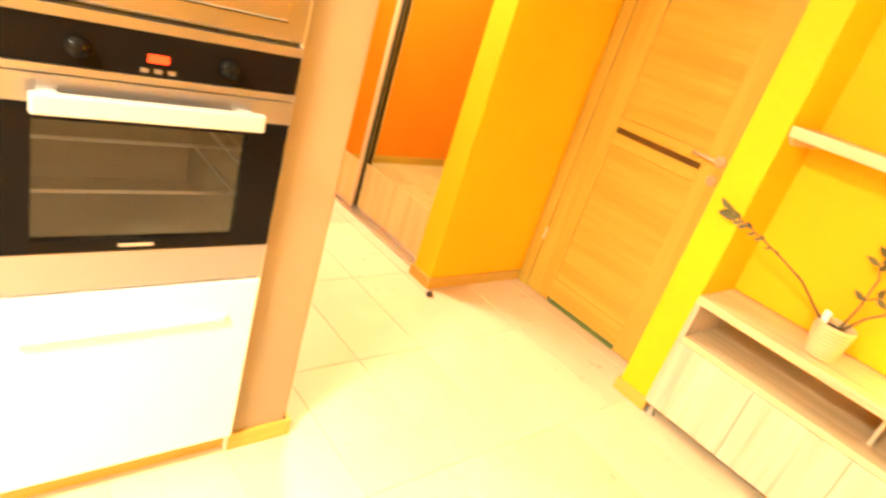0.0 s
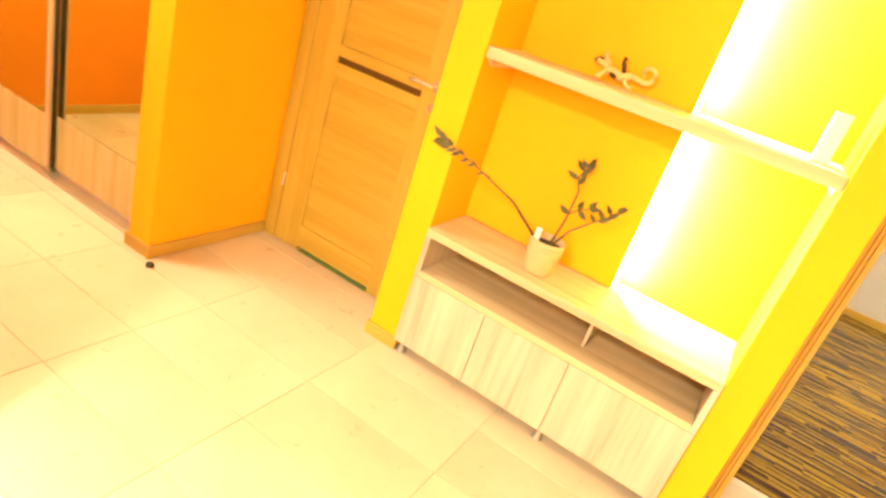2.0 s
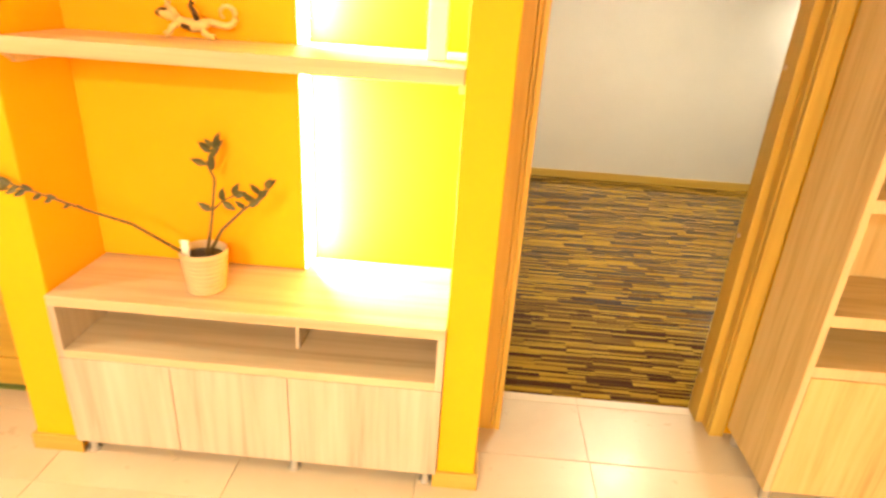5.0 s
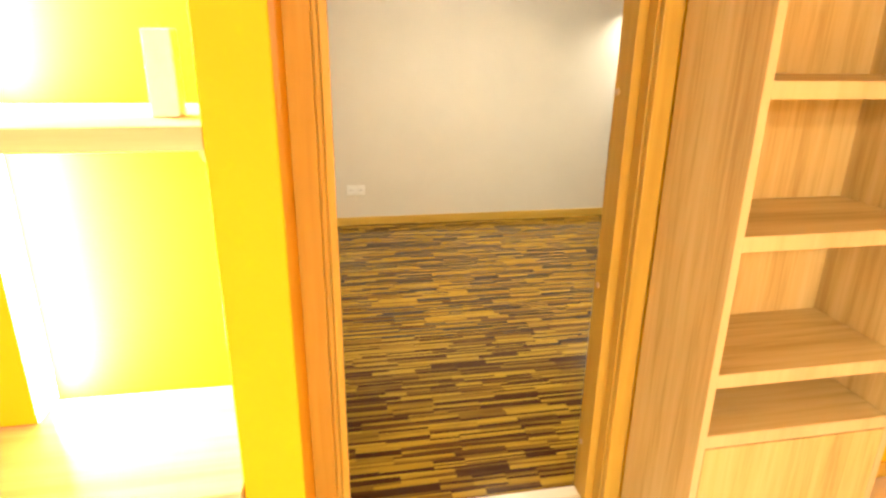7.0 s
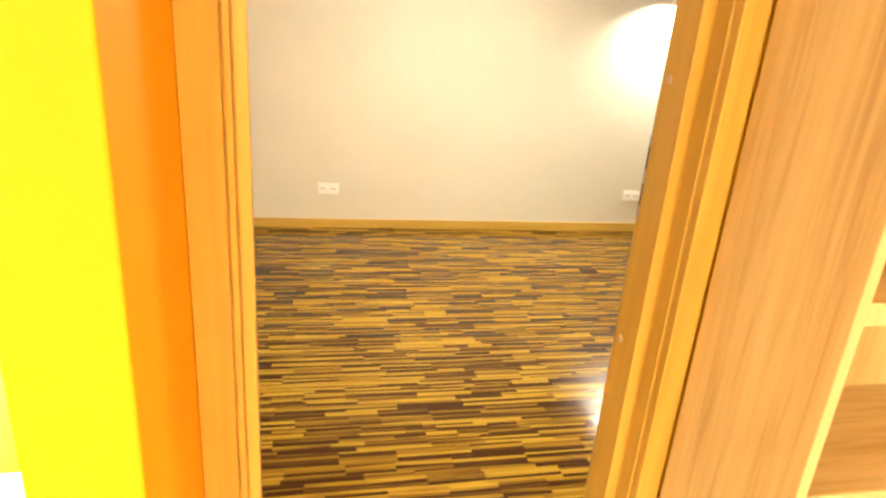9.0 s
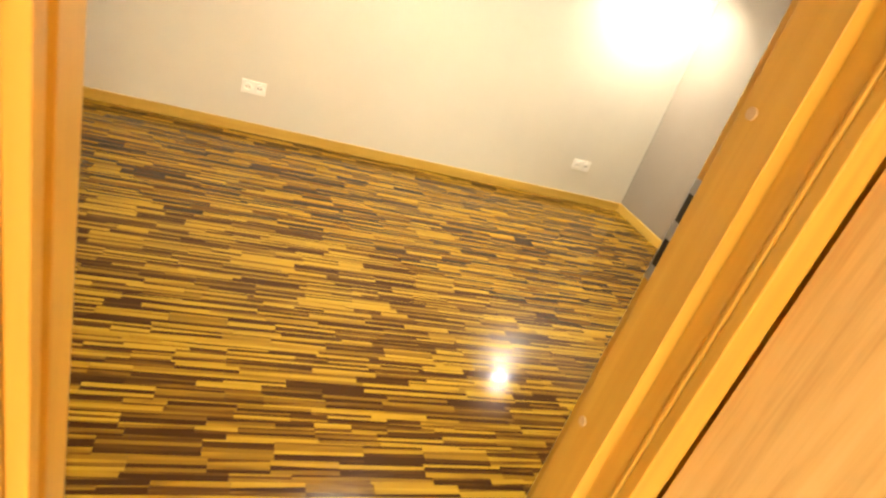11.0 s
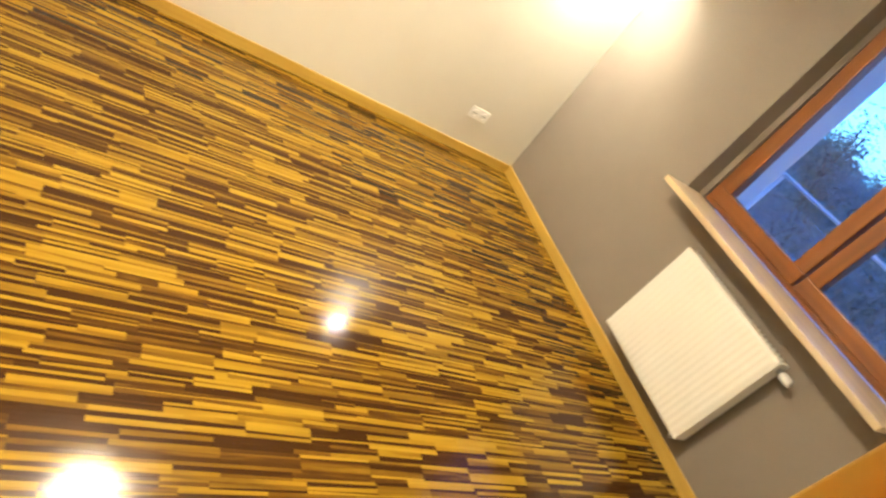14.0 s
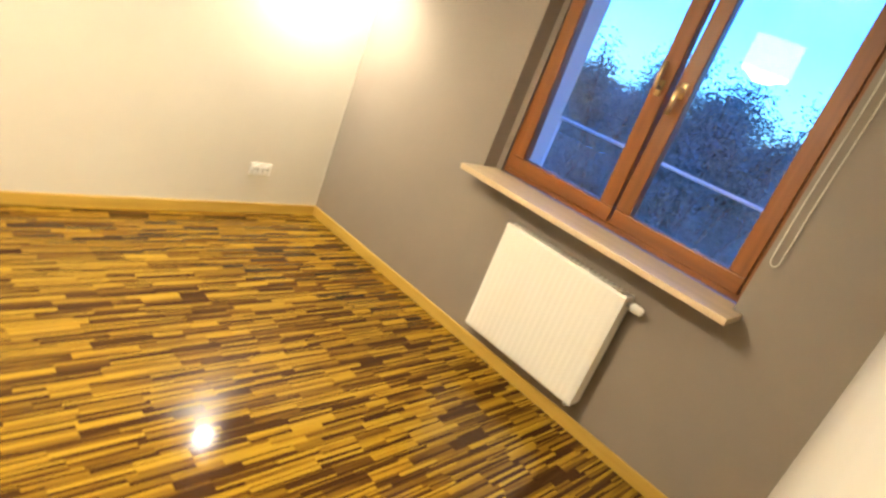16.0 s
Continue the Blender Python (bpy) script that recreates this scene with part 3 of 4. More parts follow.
def oven_column():
    c = thing("oven_cabinet", (-0.80, 1.09, 0), "tall white kitchen cabinet holding oven and microwave", "kitchen cabinet")
    x0, x1, y0, y1 = -1.115, -0.50, 0.785, 1.385
    part("side_panel", box(x0, x1, y0 - 0.02, y0 - 0.002, 0.0, 2.2), GLOSS, c)
    part("side_panel", box(x0, x1 - 0.01, y1 + 0.001, y1 + 0.012, 0.0, 2.2), GLOSS, c)
    part("back_panel", box(x0, x0 + 0.01, y0, y1, 0.0, 2.2), GLOSS, c)
    part("shelf", box(x0 + 0.01, x1 - 0.03, y0, y1, 0.600, 0.618), GLOSS, c)
    part("shelf", box(x0 + 0.01, x1 - 0.03, y0, y1, 1.2125, 1.2195), GLOSS, c)
    part("top_panel", box(x0 + 0.01, x1, y0, y1, 1.62, 2.2), GLOSS, c)
    part("plinth", box(x0 + 0.1, x1 - 0.03, y0, y1, 0.0, 0.080), OAKY, c, "wooden plinth")
    d = part("drawer_front", box(x1 - 0.005, x1 + 0.016, y0 + 0.002, y1 - 0.002, 0.084, 0.620, 0.003), GLOSS, c, "white lacquered deep drawer front")
    h = box(x1 + 0.016, x1 + 0.030, y0 + 0.075, y1 - 0.082, 0.512, 0.530, 0.003)
    part("handle", h, GLOSS, d, "long slim white handle")

    o = thing("oven", (-0.80, 1.09, 0.62), "built-in stainless steel oven with black glass door", "oven")
    xf = x1 + 0.012
    part("casing", box(x0 + 0.03, x1 - 0.47, y0 + 0.01, y1 - 0.01, 0.63, 1.21), OVENIN, o)
    cav = box(x1 - 0.45, x1 - 0.44, y0 + 0.05, y1 - 0.05, 0.70, 1.06)
    box(x1 - 0.45, x1 - 0.012, y0 + 0.05, y0 + 0.06, 0.70, 1.06, bm=cav)
    box(x1 - 0.45, x1 - 0.012, y1 - 0.06, y1 - 0.05, 0.70, 1.06, bm=cav)
    box(x1 - 0.45, x1 - 0.012, y0 + 0.05, y1 - 0.05, 0.69, 0.70, bm=cav)
    box(x1 - 0.45, x1 - 0.012, y0 + 0.05, y1 - 0.05, 1.06, 1.07, bm=cav)
    part("cavity", cav, OVENIN, o, "grey enamelled oven cavity")
    part("base_trim", box(x1 - 0.02, xf, y0 + 0.001, y1 - 0.001, 0.628, 0.722, 0.002), STEEL, o, "brushed steel lower trim")
    door = part("oven_door", box(x1 - 0.01, xf + 0.004, y0 + 0.002, y1 - 0.002, 0.725, 0.752), BLACKGLASS, o, "black glass oven door")
    part("door_border", box(x1 - 0.01, xf + 0.004, y0 + 0.002, y0 + 0.103, 0.752, 1.036), BLACKGLASS, door)
    part("door_border", box(x1 - 0.01, xf + 0.004, y1 - 0.095, y1 - 0.002, 0.752, 1.036), BLACKGLASS, door)
    part("door_border", box(x1 - 0.01, xf + 0.004, y0 + 0.103, y1 - 0.095, 1.006, 1.036), BLACKGLASS, door)
    part("door_window", box(x1 - 0.002, x1 + 0.006, y0 + 0.101, y1 - 0.093, 0.750, 1.008), OVENGLASS, door, "tinted oven window").visible_shadow = False
    part("door_trim", box(x1 - 0.01, xf + 0.006, y0 + 0.002, y1 - 0.002, 1.037, 1.090, 0.002), STEEL, door, "brushed steel door trim")
    hb = box(xf + 0.036, xf + 0.058, y0 + 0.094, y1 - 0.083, 1.030, 1.068, 0.004)
    box(xf + 0.006, xf + 0.04, y0 + 0.11, y0 + 0.14, 1.042, 1.062, bm=hb)
    box(xf + 0.006, xf + 0.04, y1 - 0.13, y1 - 0.10, 1.042, 1.062, bm=hb)
    part("handle", hb, SATIN, door, "flat satin metal bar handle")
    part("brand_mark", box(xf + 0.004, xf + 0.0055, 1.045, 1.115, 0.735, 0.743), ALU, door, "small silver lettering strip")
    for z in (0.83, 0.945):
        rk = tube([(x1 - 0.06, y0 + 0.065, z), (x1 - 0.06, y1 - 0.065, z)], 0.004, 6)
        for k in range(2):
            yy = y0 + 0.07 + k * (y1 - y0 - 0.14)
            tube([(x1 - 0.06, yy, z), (x1 - 0.42, yy, z)], 0.001, 5, bm=rk)
        part("rack", rk, STEEL, o, "chrome wire oven rack")
    for yy in (y0 + 0.062, y1 - 0.062):
        rl = tube([(x1 - 0.05, yy, 0.80), (x1 - 0.05, yy, 0.90), (x1 - 0.4, yy, 0.90)], 0.004, 6)
        tube([(x1 - 0.05, yy, 0.82), (x1 - 0.4, yy, 0.82)], 0.004, 6, bm=rl)
        part("rack_rail", rl, STEEL, o)
    cp = part("control_panel", box(x1 - 0.02, xf + 0.004, y0 + 0.001, y1 - 0.001, 1.108, 1.192, 0.002), BLACKGLASS, o, "black glass control panel")
    part("panel_trim", box(x1 - 0.02, xf + 0.008, y0 + 0.001, y1 - 0.001, 1.093, 1.108, 0.001), STEEL, o)
    part("panel_trim", box(x1 - 0.02, xf + 0.008, y0 + 0.001, y1 - 0.001, 1.192, 1.212, 0.001), STEEL, o)
    part("display", box(xf + 0.004, xf + 0.0052, 1.072, 1.110, 1.135, 1.151), DISPLAY, cp, "glowing red clock display")
    for k in range(3):
        part("button", box(xf + 0.004, xf + 0.006, 1.060 + 0.025 * k, 1.074 + 0.025 * k, 1.115, 1.124, 0.001), STEEL, cp)
    for yy in (0.953, 1.225):
        part("knob", tube([(xf + 0.004, yy, 1.146), (xf + 0.012, yy, 1.146), (xf + 0.030, yy, 1.146)], [0.022, 0.019, 0.016], 24), BLACKGLASS, cp, "round black knob", True)

    m = thing("microwave", (-0.80, 1.09, 1.23), "built-in stainless steel microwave above the oven", "microwave")
    part("casing", box(x0 + 0.03, x1 - 0.02, y0 + 0.01, y1 - 0.01, 1.235, 1.61), OVENIN, m)
    part("frame", box(x1 - 0.02, xf, y0 + 0.001, y1 - 0.001, 1.2215, 1.615, 0.003), STEEL, m, "brushed steel surround")
    part("door", box(xf, xf + 0.012, y0 + 0.03, y1 - 0.05, 1.262, 1.585, 0.004), STEEL, m, "brushed steel door")
    part("door_gap", box(xf - 0.004, xf + 0.001, y0 + 0.026, y1 - 0.046, 1.258, 1.589), BLACK, m)


oven_column()


def wardrobe():
    w = thing("wardrobe", (-2.2, 2.9, 0), "built-in wardrobe with two mirrored sliding doors", "wardrobe")
    part("track", box(X_WEST + 0.001, -1.373, 2.737, 2.85, 0.0, 0.016, 0.003), ALU, w, "aluminium floor track")
    part("top_track", box(X_WEST + 0.001, -1.373, 2.762, 2.85, 2.54, 2.60), ALU, w)
    for x0, x1, y in ((-2.195, -1.376, 2.805), (-3.015, -2.165, 2.77)):
        d = part("sliding_door", box(x0 + 0.03, x1 - 0.03, y, y + 0.012, 0.03, 0.315), PANELWOOD, w, "pale ash lower panel")
        part("mirror", box(x0 + 0.03, x1 - 0.03, y + 0.002, y + 0.008, 0.318, 2.53), MIRROR, d, "bronze tinted mirror")
        part("rail", box(x0, x1, y - 0.003, y + 0.02, 0.017, 0.032, 0.002), ALU, d)
        part("stile", box(x0, x0 + 0.03, y - 0.006, y + 0.022, 0.032, 2.535, 0.003), CHAMPAGNE, d, "champagne aluminium stile")
        part("stile", box(x1 - 0.03, x1, y - 0.006, y + 0.022, 0.032, 2.535, 0.003), CHAMPAGNE, d, "champagne aluminium stile")
    # Dark strip that draws the shaded gap where the doors overlap.
    part("gap_shade_strip", box(-2.1645, -2.160, 2.780, 2.802, 0.032, 2.53), BLACK, w, "dark strip drawn as the shaded gap between the doors")


wardrobe()


def door_stop():
    s = thing("door_stopper", (-1.149, 2.657, 0), "small dark rubber door stopper on the tile floor", "door stopper")
    part("rubber", lathe(-1.149, 2.657, [(0.0005, 0.001), (0.017, 0.001), (0.018, 0.012), (0.014, 0.022), (0.006, 0.026), (0.0005, 0.027)], 20), RUBBER, s, smooth=True)
    part("base", lathe(-1.149, 2.657, [(0.0005, 0.0), (0.0195, 0.0), (0.0195, 0.004), (0.017, 0.005)], 20), ALU, s)


door_stop()

# ---- niche ----


def tv_bench():
    c = thing("sideboard", (0.485, 3.3, 0), "low pale ash sideboard with open compartments and three doors", "sideboard")
    x0, x1, y0, y1 = -0.118, 1.078, 3.108, 3.526
    part("top", box(x0, x1, y0, y1, 0.566, 0.600, 0.002), ASH, c)
    part("side_panel", box(x0, x0 + 0.022, y0 + 0.018, y1, 0.058, 0.565, 0.001), ASHZ, c)
    part("side_panel", box(x1 - 0.022, x1, y0 + 0.018, y1, 0.058, 0.565, 0.001), ASHZ, c)
    for xs in (x0, x1 - 0.022):
        part("side_edge", box(xs, xs + 0.022, y0 + 0.001, y0 + 0.0175, 0.384, 0.565), ASHZ, c)
    part("middle_shelf", box(x0 + 0.023, x1 - 0.023, y0 + 0.001, y1, 0.384, 0.412, 0.001), ASH, c)
    part("divider", box(0.597, 0.609, y0 + 0.12, y1 - 0.06, 0.413, 0.565), ASHZ, c)
    part("bottom", box(x0 + 0.023, x1 - 0.023, y0 + 0.02, y1, 0.058, 0.076), ASH, c)
    part("divider", box(0.595, 0.611, y0 + 0.03, y1, 0.077, 0.383), ASHZ, c)
    part("back_panel", box(x0 + 0.023, x1 - 0.023, y1 - 0.010, y1, 0.077, 0.383), ASHZ, c)
    for a, b in ((x0 + 0.001, 0.2325), (0.2355, 0.6015), (0.6045, x1 - 0.001)):
        part("door", box(a, b, y0 - 0.001, y0 + 0.017, 0.056, 0.3825, 0.0012), ASHZ, c, "light streaked ash door front")
    for xx in (x0 + 0.035, 0.603, x1 - 0.035):
        for yy in (y0 + 0.03, y1 - 0.05):
            f = lathe(xx, yy, [(0.001, 0.0), (0.020, 0.0), (0.020, 0.006), (0.013, 0.008), (0.013, 0.058), (0.001, 0.058)], 18)
            part("foot", f, FOOTGREY, c, "short grey foot", True)
    return c


tv_bench()


def wall_socket(name, cx, y, cz, gangs, label, group=""):
    s = thing(name, (cx, y, cz), label, "power socket", group)
    w = 0.071 * gangs
    part("plate", box(cx - w / 2 - 0.004, cx + w / 2 + 0.004, y - 0.009, y, cz - 0.041, cz + 0.041, 0.003), PLASTIC, s)
    for k in range(gangs):
        px = cx - w / 2 + 0.0355 + 0.071 * k
        ring = bmesh.new()
        n = 24
        prof = [(0.026, -0.009), (0.024, -0.0135), (0.0195, -0.0135), (0.0185, -0.0095), (0.0005, -0.0093)]
        rows = [[ring.verts.new((px + r * math.cos(2 * math.pi * i / n), y + dy, cz + r * math.sin(2 * math.pi * i / n))) for i in range(n)] for r, dy in prof]
        for p, q in zip(rows, rows[1:]):
            for i in range(n):
                ring.faces.new((p[i], p[(i + 1) % n], q[(i + 1) % n], q[i]))
        r = part("socket_insert", ring, PLASTIC, s)
        for dx in (-0.0095, 0.0095):
            part("pin_hole", tube([(px + dx, y - 0.0094, cz), (px + dx, y - 0.0105, cz)], 0.0048, 8), BLACK, r)
    return s


wall_socket("power_socket", 0.235, 3.528, 0.49, 4, "white four-gang power socket behind the sideboard")
wall_socket("power_socket", 1.485, ROOM_N, 0.298, 2, "white double power socket on the beige wall", "room sockets")
wall_socket("power_socket", 3.937, ROOM_N, 0.30, 2, "white double power socket on the beige wall", "room sockets")


def floating_shelf():
    s = thing("wall_shelf", (0.485, 3.3, 1.30), "long pale ash shelf across the yellow niche", "shelf")

    part("board", box(-0.118, 1.078, 3.135, 3.418, 1.286, 1.328, 0.002), ASH, s)
    part("board", box(0.586, 1.078, 3.4185, 3.527, 1.286, 1.328), ASH, s)
    for x0, x1 in ((-0.119, -0.105), (1.065, 1.079)):
        b = bmesh.new()
        vs = [(3.150, 1.2855), (3.41, 1.2855), (3.41, 1.258), (3.19, 1.258)]
        lo = [b.verts.new((x0, y, z)) for y, z in vs]
        hi = [b.verts.new((x1, y, z)) for y, z in vs]
        b.faces.new(lo)
        b.faces.new(hi[::-1])
        for k in range(4):
            b.faces.new((lo[k], lo[(k + 1) % 4], hi[(k + 1) % 4], hi[k]))
        part("support_batten", b, ASH, s)


floating_shelf()
ls = thing("led_strip", (0.591, 3.485, 1.5), "warm light strip widened to glow across the raised niche panel side", "light strip")
# Strips span the panel's full side, so the glow paints its lit edge white.
part("strip", box(0.5815, 0.583, 3.4215, 3.5295, 0.605, 1.284), LED, ls)
part("strip", box(0.5815, 0.583, 3.4215, 3.5295, 1.330, 2.55), LED, ls)


def leaf(bm, base, way, up, length, width):
    """A pointed oval leaf, folded a little along its midrib."""
    base, way = Vector(base), Vector(way).normalized()
    side = way.cross(Vector(up))
    if side.length < 0.01:
        side = Vector((1, 0, 0))
    side.normalize()
    nor = side.cross(way)
    spine = [bm.verts.new(base + way * (length * t) - nor * (0.10 * length * t * t)) for t in (0, 0.3, 0.62, 1)]
    for sgn in (1, -1):
        a = bm.verts.new(base + way * (0.3 * length) + side * (sgn * width * 0.48) + nor * (width * 0.13))
        b = bm.verts.new(base + way * (0.62 * length) + side * (sgn * width * 0.42) + nor * (width * 0.10))
        bm.faces.new((spine[0], spine[1], a))
        bm.faces.new((spine[1], spine[2], b, a))
        bm.faces.new((spine[2], spine[3], b))


def house_plant():
    rnd = random.Random(4)
    px, py = 0.322, 3.235
    p = thing("potted_plant", (px, py, 0.60), "sparse leggy houseplant in a cream wicker pot", "plant")
    prof = []
    n = 9
    for k in range(n):
        z = 0.603 + 0.128 * k / n
        r = 0.053 + 0.013 * k / (n - 1)
        prof += [(r, z), (r + 0.0042, z + 0.004), (r + 0.0042, z + 0.009), (r, z + 0.0125)]
    prof = [(0.0005, 0.601), (0.052, 0.601)] + prof + [(0.067, 0.738), (0.064, 0.735), (0.062, 0.71)]
    part("pot", lathe(px, py, prof, 40), WICKER, p, "ribbed cream wicker pot", True)
    part("soil", lathe(px, py, [(0.0005, 0.716), (0.03, 0.719), (0.0635, 0.712)], 28), SOIL, p, "dark soil")
    part("plant_label", box(px - 0.05, px - 0.027, py - 0.036, py - 0.032, 0.70, 0.775, 0.001), PLASTIC, p, "white plastic plant label")
    b0 = Vector((px, py, 0.716))
    shoots = [
        [(px - 0.035, py - 0.02, 0.716), (0.17, 3.14, 0.84), (0.085, 3.085, 0.893), (0.0, 3.075, 0.925), (-0.095, 3.073, 0.953), (-0.158, 3.072, 0.97)],
        [(px + 0.01, py, 0.716), (px + 0.022, py + 0.03, 0.82), (px + 0.015, py + 0.09, 0.93), (0.31, 3.34, 0.975), (0.325, 3.37, 1.015)],
        [(px + 0.015, py - 0.005, 0.716), (px + 0.06, py + 0.01, 0.80), (px + 0.12, py + 0.03, 0.86), (0.475, 3.28, 0.885), (0.505, 3.29, 0.925)],
    ]
    for i, s in enumerate(shoots):
        st = part("stem", tube(s, [0.0055, 0.0045, 0.0038, 0.0032, 0.0026, 0.002][: len(s)], 8), STEM, p, "thin brown-green stem", True)
        lv = bmesh.new()
        pts = [Vector(q) for q in s]
        if i == 0:
            spots = [(0.42, 1), (0.50, -1), (0.57, 1), (0.60, -1), (0.66, -1), (0.70, 1), (0.74, -1), (0.785, -1), (0.82, 1), (0.85, -1), (0.89, -1), (0.925, 1), (0.935, -1), (0.97, -1), (1.0, 1)]
        elif i == 1:
            spots = [(0.62, 1), (0.72, -1), (0.80, 1), (0.86, 1), (0.92, -1), (0.97, 1), (1.0, 0), (1.0, -1)]
        else:
            spots = [(0.55, -1), (0.6, 1), (0.68, 1), (0.74, -1), (0.8, 1), (0.9, -1), (1.0, 1), (1.0, 0)]
        for t, sg in spots:
            u = t * (len(pts) - 1)
            k = min(int(u), len(pts) - 2)
            q = pts[k].lerp(pts[k + 1], u - k)
            d = (pts[k + 1] - pts[k]).normalized()
            size = (0.023 + 0.034 * max(0, (t - 0.42) / 0.58)) if i == 0 else rnd.uniform(0.042, 0.058)
            w = d * 0.75 + Vector((0, -0.25 * rnd.random(), 0.85 * sg if i else -0.62 if sg < 0 else 0.3)) * (1 if i == 0 else 0.4)
            if i:
                w += Vector((0.7 * sg, -0.3, 0.1))
            leaf(lv, q, w, (0.15, -1, 0.25), size, size * (0.41 if i == 0 else 0.42))
        part("leaves", lv, LEAF, st, "dark green glossy leaves")
    # side shoot
    sd = [(px + 0.020, py + 0.045, 0.845), (px + 0.05, py + 0.05, 0.875), (px + 0.085, py + 0.05, 0.895)]
    st = part("stem", tube(sd, [0.003, 0.0025, 0.002], 6), STEM, p, "", True)
    lv = bmesh.new()
    for q, w in ((sd[1], (0.2, -0.3, 1)), (sd[2], (1, -0.2, 0.4)), (sd[1], (1, -0.2, -0.5)), (sd[0], (-0.8, -0.2, 0.5)), (sd[2], (0.5, -0.2, 1))):
        leaf(lv, q, w, (0.1, -1, 0.2), 0.05, 0.024)
    part("leaves", lv, LEAF, st, "dark green glossy leaves")


house_plant()


def gecko():
    """One plain mesh: a painted gecko figure that stands against the niche panel."""
    y = 3.372
    bm = bmesh.new()
    tube([(0.200, y, 1.392), (0.212, y, 1.396), (0.232, y, 1.393), (0.252, y, 1.384), (0.275, y, 1.372), (0.300, y, 1.366), (0.330, y, 1.368), (0.352, y, 1.378)],
         [0.006, 0.013, 0.016, 0.011, 0.015, 0.018, 0.016, 0.011], 12, bm, 0.7)
    tail = [(0.352 + 0.0, y, 1.378)]
    for k in range(1, 15):
        a = -2.2 + k * 0.45
        r = 0.034 - 0.0015 * k
        tail.append((0.402 + r * math.cos(a), y, 1.402 + r * math.sin(a)))
    tube(tail, [0.010 - 0.0005 * k for k in range(15)], 8, bm, 0.7)
    for pts in (
        [(0.262, y, 1.380), (0.252, y - 0.006, 1.402), (0.236, y - 0.006, 1.416), (0.240, y - 0.004, 1.428)],
        [(0.262, y, 1.372), (0.246, y - 0.01, 1.358), (0.240, y - 0.012, 1.345), (0.228, y - 0.012, 1.338)],
        [(0.318, y, 1.380), (0.314, y - 0.006, 1.402), (0.304, y - 0.006, 1.418), (0.310, y - 0.004, 1.432)],
        [(0.330, y, 1.362), (0.340, y - 0.01, 1.348), (0.352, y - 0.012, 1.340), (0.366, y - 0.012, 1.338)],
    ):
        tube(pts, [0.010, 0.009, 0.0075, 0.0105], 8, bm, 0.8)
    for f in bm.faces:
        c = f.calc_center_median()
        dark = c.x < 0.211 or (0.268 < c.x < 0.298 and c.z < 1.366) or (0.296 < c.x < 0.325 and c.z > 1.386) or (0.222 < c.x < 0.232 and c.z > 1.399)
        f.material_index = 1 if dark else 0
    cream = painted("cream_glaze", (0.62, 0.47, 0.20), 0.3, 0.15)
    brown = painted("brown_glaze", (0.06, 0.028, 0.012), 0.3, 0.15)
    bmesh.ops.translate(bm, verts=bm.verts, vec=(-0.008, 0, -0.001))
    ob = part("gecko_figurine", bm, [cream, brown], None, smooth=True)
    return tagged(ob, "cream and brown painted gecko figurine on the shelf", "figurine")


gecko()


def block_candle():
    c = thing("candle", (0.998, 3.28, 1.328), "tall square white candle on the shelf", "candle")
    part("wax", box(0.972, 1.022, 3.255, 3.305, 1.3285, 1.482, 0.004, seg=3), PLASTIC, c)
    part("wick", tube([(0.997, 3.28, 1.481), (0.9975, 3.28, 1.492)], 0.0012, 6), BLACK, c)


block_candle()


def bookcase():
    c = thing("bookcase", (2.42, 3.33, 0), "tall open walnut-ash bookcase with empty shelves", "bookcase")
    x0, x1, y0, y1 = 2.154, 2.725, 3.178, 3.495
    part("side_panel", box(x0, x0 + 0.020, y0 + 0.002, y1, 0.055, 2.22, 0.001), SHELFWOOD, c)
    part("edge_band", box(x0, x0 + 0.020, y0, y0 + 0.0015, 0.055, 2.22), EDGE, c, "pale front edge")
    part("side_panel", box(x1 - 0.020, x1, y0 + 0.002, y1, 0.055, 2.22, 0.001), SHELFWOOD, c)
    part("edge_band", box(x1 - 0.020, x1, y0, y0 + 0.0015, 0.055, 2.22), EDGE, c, "pale front edge")
    part("back_panel", box(x0 + 0.021, x1 - 0.021, y1 - 0.008, y1, 0.075, 2.20), SHELFWOOD, c)
    for z in (0.508, 0.682, 1.030, 1.362, 1.695, 1.99):
        sh = part("shelf", box(x0 + 0.021, x1 - 0.021, y0 + 0.003, y1 - 0.009, z, z + 0.036, 0.001), SHELFX, c)
        part("edge_band", box(x0 + 0.021, x1 - 0.021, y0 + 0.0005, y0 + 0.002, z, z + 0.036), EDGE, sh, "pale front edge")
    part("top", box(x0, x1, y0, y1, 2.221, 2.25), SHELFX, c)
    part("door", box(x0 + 0.022, x1 - 0.022, y0 - 0.001, y0 + 0.017, 0.058, 0.504, 0.001), SHELFWOOD, c, "streaked wooden door front")
    part("bottom", box(x0 + 0.021, x1 - 0.021, y0 + 0.02, y1 - 0.009, 0.056, 0.074), SHELFX, c)
    for xx in (x0 + 0.03, x1 - 0.03):
        for yy in (y0 + 0.03, y1 - 0.03):
            part("foot", lathe(xx, yy, [(0.001, 0), (0.018, 0), (0.018, 0.0555), (0.001, 0.0555)], 16), FOOTGREY, c, "short grey foot")


bookcase()

# ---- the empty room ----


